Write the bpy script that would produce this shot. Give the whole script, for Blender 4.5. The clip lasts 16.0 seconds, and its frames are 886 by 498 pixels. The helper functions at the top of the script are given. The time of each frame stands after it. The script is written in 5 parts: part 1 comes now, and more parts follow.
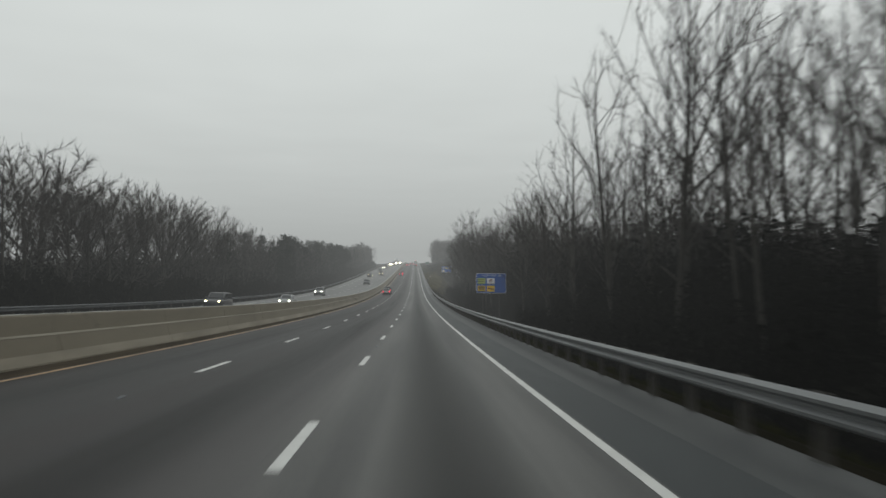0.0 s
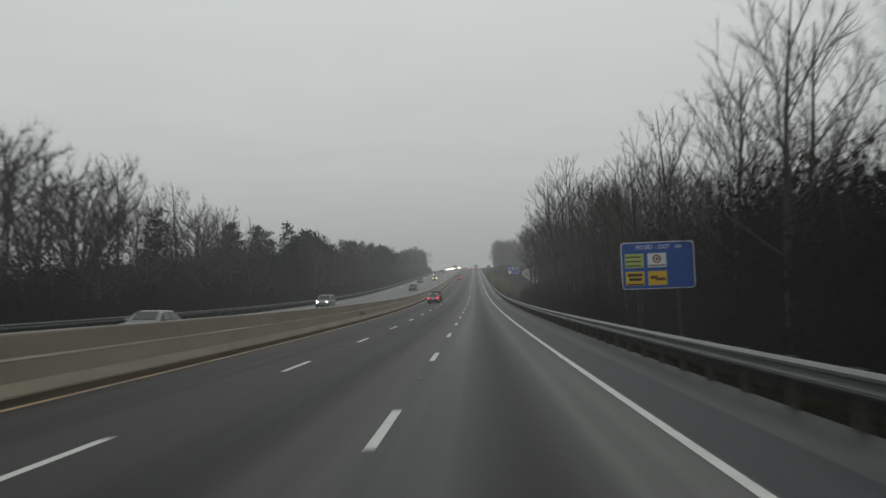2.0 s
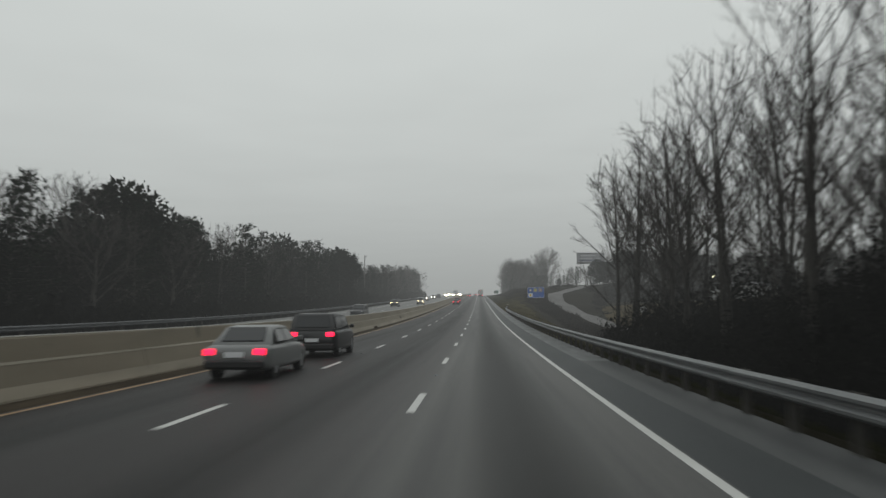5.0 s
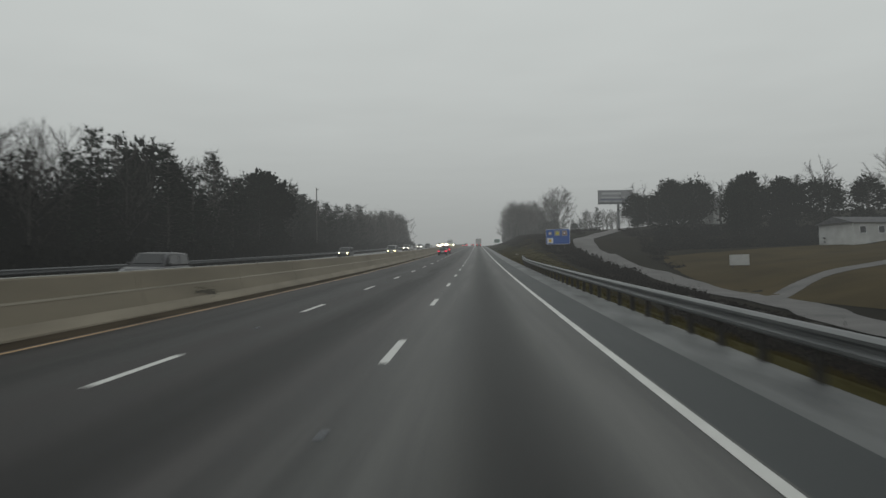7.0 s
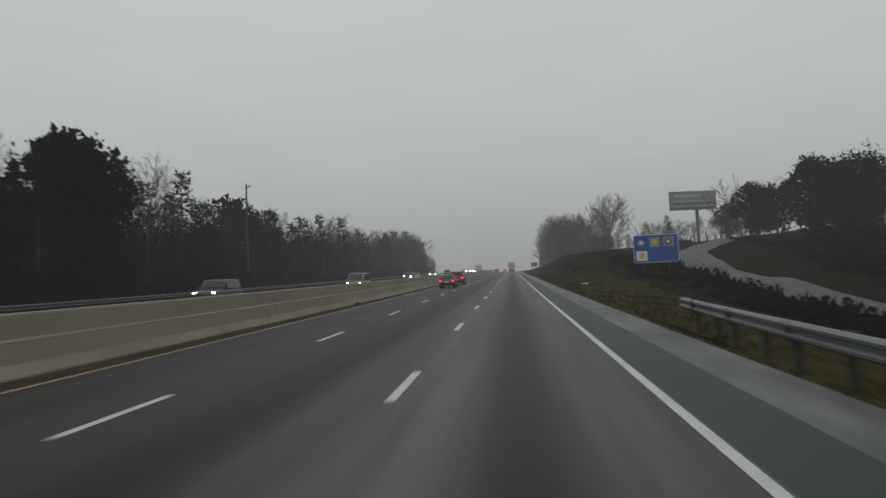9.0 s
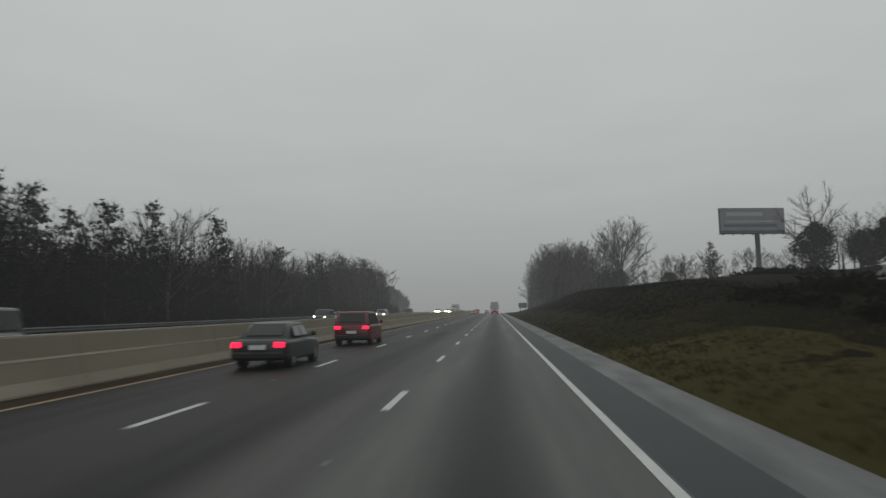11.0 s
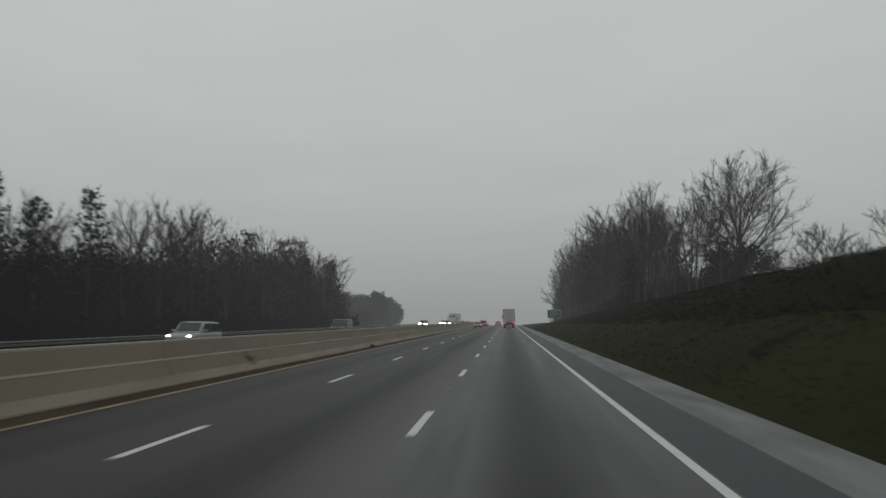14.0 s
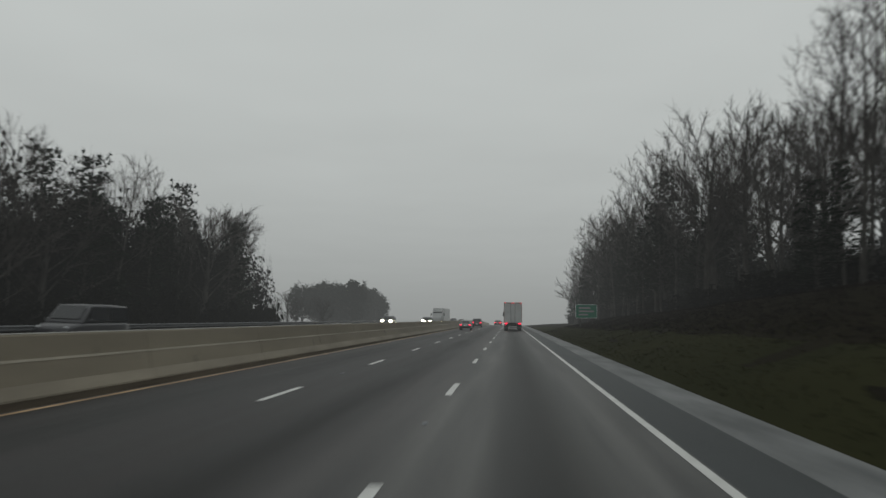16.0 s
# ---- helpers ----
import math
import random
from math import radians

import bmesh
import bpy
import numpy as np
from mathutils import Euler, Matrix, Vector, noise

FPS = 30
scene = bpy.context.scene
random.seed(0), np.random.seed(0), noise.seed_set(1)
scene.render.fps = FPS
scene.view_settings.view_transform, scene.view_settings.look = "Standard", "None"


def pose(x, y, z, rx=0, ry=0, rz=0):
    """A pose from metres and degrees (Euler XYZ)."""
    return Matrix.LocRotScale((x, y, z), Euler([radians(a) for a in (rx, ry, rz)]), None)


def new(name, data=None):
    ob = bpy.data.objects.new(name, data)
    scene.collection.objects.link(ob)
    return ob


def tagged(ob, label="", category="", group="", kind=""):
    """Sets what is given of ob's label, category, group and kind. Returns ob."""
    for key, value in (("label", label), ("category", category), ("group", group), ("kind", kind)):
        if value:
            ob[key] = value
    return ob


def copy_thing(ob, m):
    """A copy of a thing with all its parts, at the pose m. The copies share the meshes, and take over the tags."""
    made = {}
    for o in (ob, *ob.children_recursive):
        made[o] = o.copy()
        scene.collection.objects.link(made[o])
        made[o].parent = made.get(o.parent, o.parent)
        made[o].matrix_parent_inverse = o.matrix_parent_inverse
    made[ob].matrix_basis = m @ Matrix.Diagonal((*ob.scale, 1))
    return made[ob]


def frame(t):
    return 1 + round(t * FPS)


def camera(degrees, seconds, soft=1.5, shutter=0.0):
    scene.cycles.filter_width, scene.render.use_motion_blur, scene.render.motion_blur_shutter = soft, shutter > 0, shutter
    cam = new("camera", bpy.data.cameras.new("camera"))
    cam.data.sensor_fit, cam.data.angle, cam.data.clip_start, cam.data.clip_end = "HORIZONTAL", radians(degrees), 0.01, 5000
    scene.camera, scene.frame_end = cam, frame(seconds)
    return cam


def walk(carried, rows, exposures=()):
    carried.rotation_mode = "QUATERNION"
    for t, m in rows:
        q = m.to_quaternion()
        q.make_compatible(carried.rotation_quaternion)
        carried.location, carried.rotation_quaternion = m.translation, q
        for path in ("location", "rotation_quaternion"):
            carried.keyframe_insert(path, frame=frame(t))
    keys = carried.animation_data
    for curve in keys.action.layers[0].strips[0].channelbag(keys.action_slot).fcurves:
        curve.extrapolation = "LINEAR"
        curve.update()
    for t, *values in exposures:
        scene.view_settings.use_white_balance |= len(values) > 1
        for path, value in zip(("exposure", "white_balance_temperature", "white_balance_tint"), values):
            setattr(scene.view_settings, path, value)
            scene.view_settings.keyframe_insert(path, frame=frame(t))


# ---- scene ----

# ---- camera and walk ----
cam = camera(62.0, 16.0, soft=1.5, shutter=0.4)

# road profile: slope of the carriageway at stations along the road
STATIONS = (-200, 0, 40, 80, 120, 160, 200, 240, 280, 320, 360, 400, 440, 480, 520, 640, 720, 1200)
SLOPES = (-0.0337, -0.0287, -0.0187, -0.0098, -0.0003, 0.0089, 0.0210, 0.0320, 0.0381, 0.0412, 0.0433, 0.0436, 0.0430, 0.0432, 0.0432, 0.0425, 0.0360, -0.0100)
_ys = np.arange(-200.0, 1201.0, 2.0)
_sl = np.interp(_ys, STATIONS, SLOPES)
_zs = np.concatenate([[0.0], np.cumsum((_sl[1:] + _sl[:-1]) / 2 * 2.0)])
_zs -= np.interp(0.0, _ys, _zs)


def grade(y):
    return float(np.interp(y, _ys, _zs))


PATH = (
    (0.0, -0.41, 6.36, 1.531, 2.63, -0.19, -2.17),
    (0.5, -0.54, 21.48, 1.162, 3.53, 0.13, 0.50),
    (1.0, -0.53, 36.53, 0.850, 3.81, 2.83, 3.45),
    (1.5, -0.50, 52.0, 0.582, 4.07, 1.78, 1.35),
    (2.0, -0.51, 66.15, 0.357, 3.33, 2.03, 2.55),
    (2.5, -0.46, 81.60, 0.179, 2.49, 1.60, 1.36),
    (3.0, -0.48, 97.45, 0.066, 2.86, 0.60, 0.77),
    (3.5, -0.49, 112.70, 0.014, 4.38, 1.12, 1.37),
    (6.0, -0.62, 190.46, 0.571, 5.74, -0.10, 3.65),
    (6.5, -0.45, 205.99, 0.888, 4.69, 0.02, 3.83),
    (7.0, -0.31, 221.77, 1.289, 1.97, 0.95, 2.74),
    (7.5, -0.27, 237.86, 1.766, 4.32, 1.42, 3.11),
    (8.0, -0.17, 253.64, 2.289, 6.79, 1.41, 4.41),
    (8.5, -0.13, 269.02, 2.840, 5.78, 2.14, 3.57),
    (9.0, -0.05, 284.05, 3.408, 4.17, 2.49, 5.42),
    (9.5, 0.12, 298.96, 3.993, 5.44, 0.78, 4.24),
    (10.0, 0.16, 313.18, 4.567, 6.33, 0.25, 3.59),
    (12.5, 0.07, 386.22, 7.683, 7.65, 1.97, 4.69),
    (13.0, -0.09, 400.73, 8.318, 7.18, 2.31, 3.84),
    (13.5, -0.25, 415.00, 8.936, 7.93, 1.52, 5.60),
    (14.0, -0.29, 429.04, 9.540, 8.04, 0.85, 5.01),
    (14.5, -0.35, 442.92, 10.136, 7.20, -0.34, 4.34),
    (15.0, -0.32, 456.76, 10.732, 6.33, -0.06, 4.07),
    (15.5, -0.36, 470.57, 11.327, 6.85, -0.88, 4.28),
    (16.0, -0.44, 484.56, 11.929, 7.81, -0.82, 5.10),
)
walk(cam, [(t, pose(x, y, z, 90 + pitch, roll, yaw)) for t, x, y, z, pitch, roll, yaw in PATH],
     ((0.0, 0.22), (0.7, 0.16), (1.5, 0.02), (2.5, 0.06), (3.2, 0.16), (3.7, 0.15), (6.0, -0.03), (8.0, -0.08), (8.6, -0.20), (9.3, -0.13), (10.0, -0.22), (12.5, -0.26), (16.0, -0.22)))

# ---- world: thin fog, glowing in place of scattered daylight, under a low cloud deck ----
FOG = 0.0008
world = bpy.data.worlds.new("world")
scene.world = world
world.use_nodes = True
wt = world.node_tree
wt.nodes.clear()
w_out = wt.nodes.new("ShaderNodeOutputWorld")
w_sky = wt.nodes.new("ShaderNodeBackground")
w_sky.inputs[1].default_value = 0.1
w_tex = wt.nodes.new("ShaderNodeTexSky")
w_tex.sky_type, w_tex.sun_disc = "NISHITA", False
w_tex.sun_elevation, w_tex.sun_rotation = radians(24), radians(200)
wt.links.new(w_tex.outputs[0], w_sky.inputs[0])
w_abs = wt.nodes.new("ShaderNodeVolumeAbsorption")
w_abs.inputs["Density"].default_value = FOG
w_abs.inputs["Color"].default_value = (0, 0, 0, 1)
# the fog itself emits this even grey, standing in for daylight scattered in it
w_fog_glow = wt.nodes.new("ShaderNodeEmission")
w_fog_glow.inputs[0].default_value = (0.337, 0.352, 0.345, 1)
w_fog_glow.inputs[1].default_value = FOG
w_add = wt.nodes.new("ShaderNodeAddShader")
wt.links.new(w_sky.outputs[0], w_out.inputs[0])
wt.links.new(w_abs.outputs[0], w_add.inputs[0])
wt.links.new(w_fog_glow.outputs[0], w_add.inputs[1])
wt.links.new(w_add.outputs[0], w_out.inputs[1])

# ---- materials ----


def surface(name, dark, light, scale=4.0, rough=0.7, bump=0.3, stretch=(1, 1, 1), fine=40.0, metal=0.0, spread=0.5,
            island=0.0, spec=0.5, rough_var=0.0, placed=False, splash=0.0):
    """Two-colour weathered surface: broad stains and fine grain, with a little relief."""
    m = bpy.data.materials.new(name)
    m.use_nodes = True
    nt = m.node_tree
    b = nt.nodes["Principled BSDF"]
    tc = nt.nodes.new("ShaderNodeTexCoord")
    mp = nt.nodes.new("ShaderNodeMapping")
    mp.inputs["Scale"].default_value = stretch
    at = tc.outputs["Object"]
    if placed:
        at = nt.nodes.new("ShaderNodeNewGeometry").outputs["Position"]
    nt.links.new(at, mp.inputs["Vector"])
    n1 = nt.nodes.new("ShaderNodeTexNoise")
    n1.inputs["Scale"].default_value = scale
    n1.inputs["Detail"].default_value = 5
    nt.links.new(mp.outputs[0], n1.inputs["Vector"])
    n2 = nt.nodes.new("ShaderNodeTexNoise")
    n2.inputs["Scale"].default_value = fine
    n2.inputs["Detail"].default_value = 3
    nt.links.new(at, n2.inputs["Vector"])
    mixf = nt.nodes.new("ShaderNodeMath")
    mixf.operation = "MULTIPLY_ADD"
    mixf.inputs[1].default_value = 0.3
    nt.links.new(n2.outputs["Fac"], mixf.inputs[0])
    sub = nt.nodes.new("ShaderNodeMath")
    sub.operation = "SUBTRACT"
    sub.inputs[1].default_value = 0.15
    nt.links.new(n1.outputs["Fac"], sub.inputs[0])
    nt.links.new(sub.outputs[0], mixf.inputs[2])
    ramp = nt.nodes.new("ShaderNodeMapRange")
    ramp.inputs["From Min"].default_value = 0.5 - spread / 2
    ramp.inputs["From Max"].default_value = 0.5 + spread / 2
    nt.links.new(mixf.outputs[0], ramp.inputs["Value"])
    mix = nt.nodes.new("ShaderNodeMix")
    mix.data_type = "RGBA"
    mix.inputs["A"].default_value = (*dark, 1)
    mix.inputs["B"].default_value = (*light, 1)
    nt.links.new(ramp.outputs[0], mix.inputs["Factor"])
    col = mix.outputs["Result"]
    if island:
        geo = nt.nodes.new("ShaderNodeNewGeometry")
        info = nt.nodes.new("ShaderNodeObjectInfo")
        s = nt.nodes.new("ShaderNodeMath")
        s.operation = "ADD"
        nt.links.new(geo.outputs["Random Per Island"], s.inputs[0])
        nt.links.new(info.outputs["Random"], s.inputs[1])
        mr = nt.nodes.new("ShaderNodeMapRange")
        mr.inputs["From Max"].default_value = 2.0
        mr.inputs["To Min"].default_value = 1 - island
        mr.inputs["To Max"].default_value = 1 + island
        nt.links.new(s.outputs[0], mr.inputs["Value"])
        hsv = nt.nodes.new("ShaderNodeHueSaturation")
        nt.links.new(mr.outputs[0], hsv.inputs["Value"])
        nt.links.new(col, hsv.inputs["Color"])
        col = hsv.outputs[0]
    if splash:
        n3 = nt.nodes.new("ShaderNodeTexNoise")
        n3.inputs["Scale"].default_value = 0.8
        n3.inputs["Detail"].default_value = 6
        n3.inputs["Roughness"].default_value = 0.62
        nt.links.new(at, n3.inputs["Vector"])
        mk = nt.nodes.new("ShaderNodeMapRange")
        mk.inputs["From Min"].default_value, mk.inputs["From Max"].default_value = 0.645, 0.72
        mk.inputs["To Max"].default_value = splash
        nt.links.new(n3.outputs["Fac"], mk.inputs["Value"])
        sm = nt.nodes.new("ShaderNodeMix")
        sm.data_type = "RGBA"
        sm.inputs["B"].default_value = (0.028, 0.024, 0.020, 1)
        nt.links.new(mk.outputs[0], sm.inputs["Factor"])
        nt.links.new(col, sm.inputs["A"])
        col = sm.outputs["Result"]
    nt.links.new(col, b.inputs["Base Color"])
    b.inputs["Roughness"].default_value = rough
    if rough_var:
        rr = nt.nodes.new("ShaderNodeMapRange")
        rr.inputs["To Min"].default_value = rough - rough_var
        rr.inputs["To Max"].default_value = rough + rough_var
        nt.links.new(ramp.outputs[0], rr.inputs["Value"])
        nt.links.new(rr.outputs[0], b.inputs["Roughness"])
    b.inputs["Metallic"].default_value = metal
    b.inputs["Specular IOR Level"].default_value = spec
    if bump:
        bp = nt.nodes.new("ShaderNodeBump")
        bp.inputs["Strength"].default_value = bump
        bp.inputs["Distance"].default_value = 0.01
        nt.links.new(n2.outputs["Fac"], bp.inputs["Height"])
        nt.links.new(bp.outputs[0], b.inputs["Normal"])
    return m


def plain(name, col, rough=0.5, metal=0.0, coat=0.0, emit=0.0, emit_col=None):
    m = bpy.data.materials.new(name)
    m.use_nodes = True
    b = m.node_tree.nodes["Principled BSDF"]
    b.inputs["Base Color"].default_value = (*col, 1)
    b.inputs["Roughness"].default_value = rough
    b.inputs["Metallic"].default_value = metal
    b.inputs["Coat Weight"].default_value = coat
    if emit:
        b.inputs["Emission Color"].default_value = (*(emit_col or col), 1)
        b.inputs["Emission Strength"].default_value = emit
    return m


M_LANE = surface("worn_asphalt", (0.018, 0.018, 0.0185), (0.086, 0.084, 0.082), 1.5, 0.56, 0.5, (1.0, 0.012, 1), 45, spread=0.5, rough_var=0.06, spec=0.16)
# the inner lanes are darker in colour, and each lane has an oil-darkened middle
_t = M_LANE.node_tree
_b = _t.nodes["Principled BSDF"]
_src = _b.inputs["Base Color"].links[0].from_socket
_tc = _t.nodes.new("ShaderNodeTexCoord")
_sx = _t.nodes.new("ShaderNodeSeparateXYZ")
_t.links.new(_tc.outputs["Object"], _sx.inputs[0])
_wv = _t.nodes.new("ShaderNodeMath")
_wv.operation = "MULTIPLY"
_wv.inputs[1].default_value = 2 * math.pi / 3.70
_t.links.new(_sx.outputs["X"], _wv.inputs[0])
_cs = _t.nodes.new("ShaderNodeMath")
_cs.operation = "COSINE"
_t.links.new(_wv.outputs[0], _cs.inputs[0])
_mr = _t.nodes.new("ShaderNodeMapRange")
_mr.inputs["From Min"].default_value, _mr.inputs["From Max"].default_value = 0.1, 1.0
_mr.inputs["To Min"].default_value, _mr.inputs["To Max"].default_value = 1.30, 0.26
_t.links.new(_cs.outputs[0], _mr.inputs["Value"])
_ml = _t.nodes.new("ShaderNodeMapRange")
_ml.inputs["From Min"].default_value, _ml.inputs["From Max"].default_value = -3.6, -1.6
_ml.inputs["To Min"].default_value, _ml.inputs["To Max"].default_value = 0.30, 1.36
_t.links.new(_sx.outputs["X"], _ml.inputs["Value"])
_mu = _t.nodes.new("ShaderNodeMath")
_mu.operation = "MULTIPLY"
_t.links.new(_mr.outputs[0], _mu.inputs[0])
_t.links.new(_ml.outputs[0], _mu.inputs[1])
_hs = _t.nodes.new("ShaderNodeHueSaturation")
_t.links.new(_src, _hs.inputs["Color"])
_t.links.new(_mu.outputs[0], _hs.inputs["Value"])
_mf = _t.nodes.new("ShaderNodeMapRange")
_mf.inputs["From Min"].default_value, _mf.inputs["From Max"].default_value = -3.6, -1.6
_t.links.new(_sx.outputs["X"], _mf.inputs["Value"])
_tint = _t.nodes.new("ShaderNodeMix")
_tint.data_type = "RGBA"
_tint.inputs["A"].default_value, _tint.inputs["B"].default_value = (1.06, 0.97, 1.0, 1), (0.985, 1.0, 0.985, 1)
_t.links.new(_mf.outputs[0], _tint.inputs["Factor"])
_mm = _t.nodes.new("ShaderNodeMix")
_mm.data_type, _mm.blend_type = "RGBA", "MULTIPLY"
_mm.inputs["Factor"].default_value = 1.0
_t.links.new(_hs.outputs[0], _mm.inputs["A"])
_t.links.new(_tint.outputs["Result"], _mm.inputs["B"])
_t.links.new(_mm.outputs["Result"], _b.inputs["Base Color"])
M_SHOULDER = surface("dark_damp_asphalt", (0.016, 0.020, 0.022), (0.042, 0.047, 0.049), 1.1, 0.6, 0.5, (1, 0.14, 1), 38, spread=0.42, rough_var=0.06, spec=0.3)
M_GUTTER = surface("pale_old_concrete", (0.050, 0.054, 0.056), (0.165, 0.17, 0.17), 1.3, 0.65, 0.4, (1, 0.22, 1), 32, spread=0.42)
M_DAMP = surface("damp_blotchy_asphalt", (0.026, 0.029, 0.030), (0.095, 0.098, 0.098), 0.8, 0.6, 0.4, (1, 0.22, 1), 30, spread=0.45, rough_var=0.08, spec=0.3)
M_FAR_LANE = surface("pale_asphalt", (0.085, 0.085, 0.083), (0.14, 0.138, 0.133), 0.5, 0.6, 0.4, (1, 0.012, 1), 60)
M_DIRT = surface("roadside_dirt", (0.03, 0.024, 0.018), (0.075, 0.06, 0.042), 1.5, 0.9, 0.8, (1, 0.2, 1), 30, spec=0.02)
M_WHITE_LINE = surface("worn_white_paint", (0.42, 0.42, 0.40), (0.68, 0.68, 0.66), 3.0, 0.5, 0.3, (1, 1, 1), 50, spread=0.7)
M_YELLOW_LINE = surface("worn_yellow_paint", (0.20, 0.125, 0.065), (0.55, 0.36, 0.19), 2.0, 0.6, 0.3, (1, 0.3, 1), 50)
M_BARRIER = surface("weathered_tan_concrete", (0.145, 0.125, 0.092), (0.275, 0.241, 0.180), 0.9, 0.85, 0.4, (1, 0.16, 0.8), 35, spread=0.9, placed=True, splash=0.75)
M_BARRIER_TOE = surface("scuffed_pale_concrete", (0.15, 0.130, 0.098), (0.315, 0.278, 0.215), 1.2, 0.85, 0.4, (1, 0.2, 1), 35, spread=0.7, placed=True, splash=0.55)
# paler than the barrier: the sky light on its top face is in this colour
M_CAP = surface("sky_pale_concrete_edge", (0.28, 0.275, 0.25), (0.50, 0.49, 0.45), 1.5, 0.85, 0.3, (1, 0.3, 1), 30, placed=True)
# scuffs, and the light the sloping ledge catches, both put into the colour
M_LEDGE = surface("scuffed_lit_concrete_ledge", (0.15, 0.135, 0.10), (0.32, 0.29, 0.235), 1.5, 0.85, 0.3, (1, 0.12, 1), 30, placed=True)
M_STEEL = surface("galvanised_steel", (0.14, 0.147, 0.15), (0.26, 0.267, 0.27), 1.0, 0.5, 0.1, (1, 0.3, 1), 30, metal=0.75)
M_OLD_STEEL = surface("dull_galvanised_steel", (0.06, 0.065, 0.07), (0.13, 0.135, 0.14), 1.0, 0.6, 0.1, (1, 0.3, 1), 30, metal=0.3)
M_POST = surface("weathered_post", (0.026, 0.024, 0.021), (0.058, 0.052, 0.045), 3.0, 0.85, 0.4)
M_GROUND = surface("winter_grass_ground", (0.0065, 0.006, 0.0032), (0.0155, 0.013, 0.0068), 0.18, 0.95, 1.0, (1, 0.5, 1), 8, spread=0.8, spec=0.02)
M_LAWN = surface("lawn_ground", (0.034, 0.026, 0.011), (0.066, 0.049, 0.020), 0.12, 0.95, 0.6, (1, 1, 1), 8, spread=0.5, spec=0.02)
M_GRASS = surface("winter_grass", (0.015, 0.017, 0.006), (0.034, 0.032, 0.012), 0.2, 0.85, 0.0, (1, 1, 1), 4, island=0.25, spec=0.02)
M_VERGE = surface("dark_green_verge_turf", (0.013, 0.0150, 0.0055), (0.027, 0.027, 0.010), 0.2, 0.95, 0.8, (1, 0.6, 1), 9, spread=0.7, spec=0.02)
M_YELLOW = surface("yellowed_verge_turf", (0.038, 0.035, 0.012), (0.066, 0.056, 0.021), 0.22, 0.95, 0.8, (1, 0.6, 1), 9, spread=0.7, spec=0.02)
M_DRY = surface("dry_grass", (0.036, 0.033, 0.010), (0.100, 0.078, 0.030), 0.25, 0.9, 0.0, (1, 1, 1), 4, island=0.35, spec=0.02)
M_SIDE = surface("old_side_road_asphalt", (0.050, 0.048, 0.047), (0.105, 0.10, 0.097), 0.35, 0.75, 0.4, (1, 1, 1), 40)
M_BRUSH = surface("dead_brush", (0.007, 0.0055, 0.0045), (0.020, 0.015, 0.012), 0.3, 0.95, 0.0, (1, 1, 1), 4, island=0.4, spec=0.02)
M_BARK = surface("grey_bark", (0.026, 0.025, 0.023), (0.076, 0.072, 0.066), 3.0, 0.9, 0.6, (1, 1, 0.3), 25, island=0.2, spec=0.02)
M_TWIG = surface("twigs", (0.036, 0.032, 0.031), (0.092, 0.083, 0.079), 1.0, 0.9, 0.0, (1, 1, 1), 6, island=0.3, spec=0.02)
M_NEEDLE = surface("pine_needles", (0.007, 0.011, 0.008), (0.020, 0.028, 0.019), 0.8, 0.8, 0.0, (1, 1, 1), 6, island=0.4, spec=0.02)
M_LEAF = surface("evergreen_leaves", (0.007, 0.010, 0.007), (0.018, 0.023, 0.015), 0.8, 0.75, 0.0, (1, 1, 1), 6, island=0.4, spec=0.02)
# far darker than real leaves: the shade inside the woods is in this colour
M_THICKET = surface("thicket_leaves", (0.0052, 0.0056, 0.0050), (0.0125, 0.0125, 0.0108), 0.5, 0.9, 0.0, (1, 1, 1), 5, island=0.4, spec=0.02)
M_BLUE = surface("blue_sign_sheeting", (0.012, 0.075, 0.33), (0.018, 0.10, 0.40), 0.6, 0.4, 0.0, (1, 1, 1), 10)
M_GREEN = surface("green_sign_sheeting", (0.01, 0.13, 0.08), (0.015, 0.17, 0.10), 0.6, 0.4, 0.0, (1, 1, 1), 10)
M_SIGN_WHITE = plain("white_sheeting", (0.75, 0.76, 0.78), 0.4)
M_STUD = plain("grey_reflective_stud", (0.20, 0.22, 0.25), 0.4)
M_SIGN_PALE = plain("pale_blue_print", (0.30, 0.36, 0.52), 0.4)
M_SIGN_YELLOW = plain("yellow_sheeting", (0.75, 0.48, 0.02), 0.4)
M_SIGN_LIME = plain("pale_green_sheeting", (0.42, 0.52, 0.14), 0.4)
M_SIGN_BROWN = plain("brown_print", (0.16, 0.05, 0.02), 0.5)
M_SIGN_GREY = plain("grey_print", (0.28, 0.26, 0.28), 0.5)
M_SIGN_BLACK = plain("black_print", (0.04, 0.035, 0.02), 0.5)
M_WALL = surface("white_siding", (0.36, 0.36, 0.355), (0.52, 0.53, 0.52), 0.6, 0.8, 0.2)
M_ROOF = surface("grey_shingles", (0.05, 0.05, 0.055), (0.10, 0.10, 0.105), 2.0, 0.9, 0.4)
M_PANE = plain("dark_window_glass", (0.02, 0.022, 0.025), 0.08)
M_TYRE = plain("tyre_rubber", (0.012, 0.012, 0.012), 0.85)
M_RIM = plain("wheel_metal", (0.30, 0.31, 0.32), 0.35, 0.8)
M_TRIM = plain("black_trim", (0.015, 0.015, 0.016), 0.5)
M_HEAD = plain("lit_headlamp", (0.9, 0.85, 0.7), 0.2, emit=14.0, emit_col=(1.0, 0.80, 0.40))
M_HEAD_COOL = plain("lit_cool_headlamp", (0.9, 0.9, 0.9), 0.2, emit=40.0, emit_col=(1.0, 0.92, 0.72))
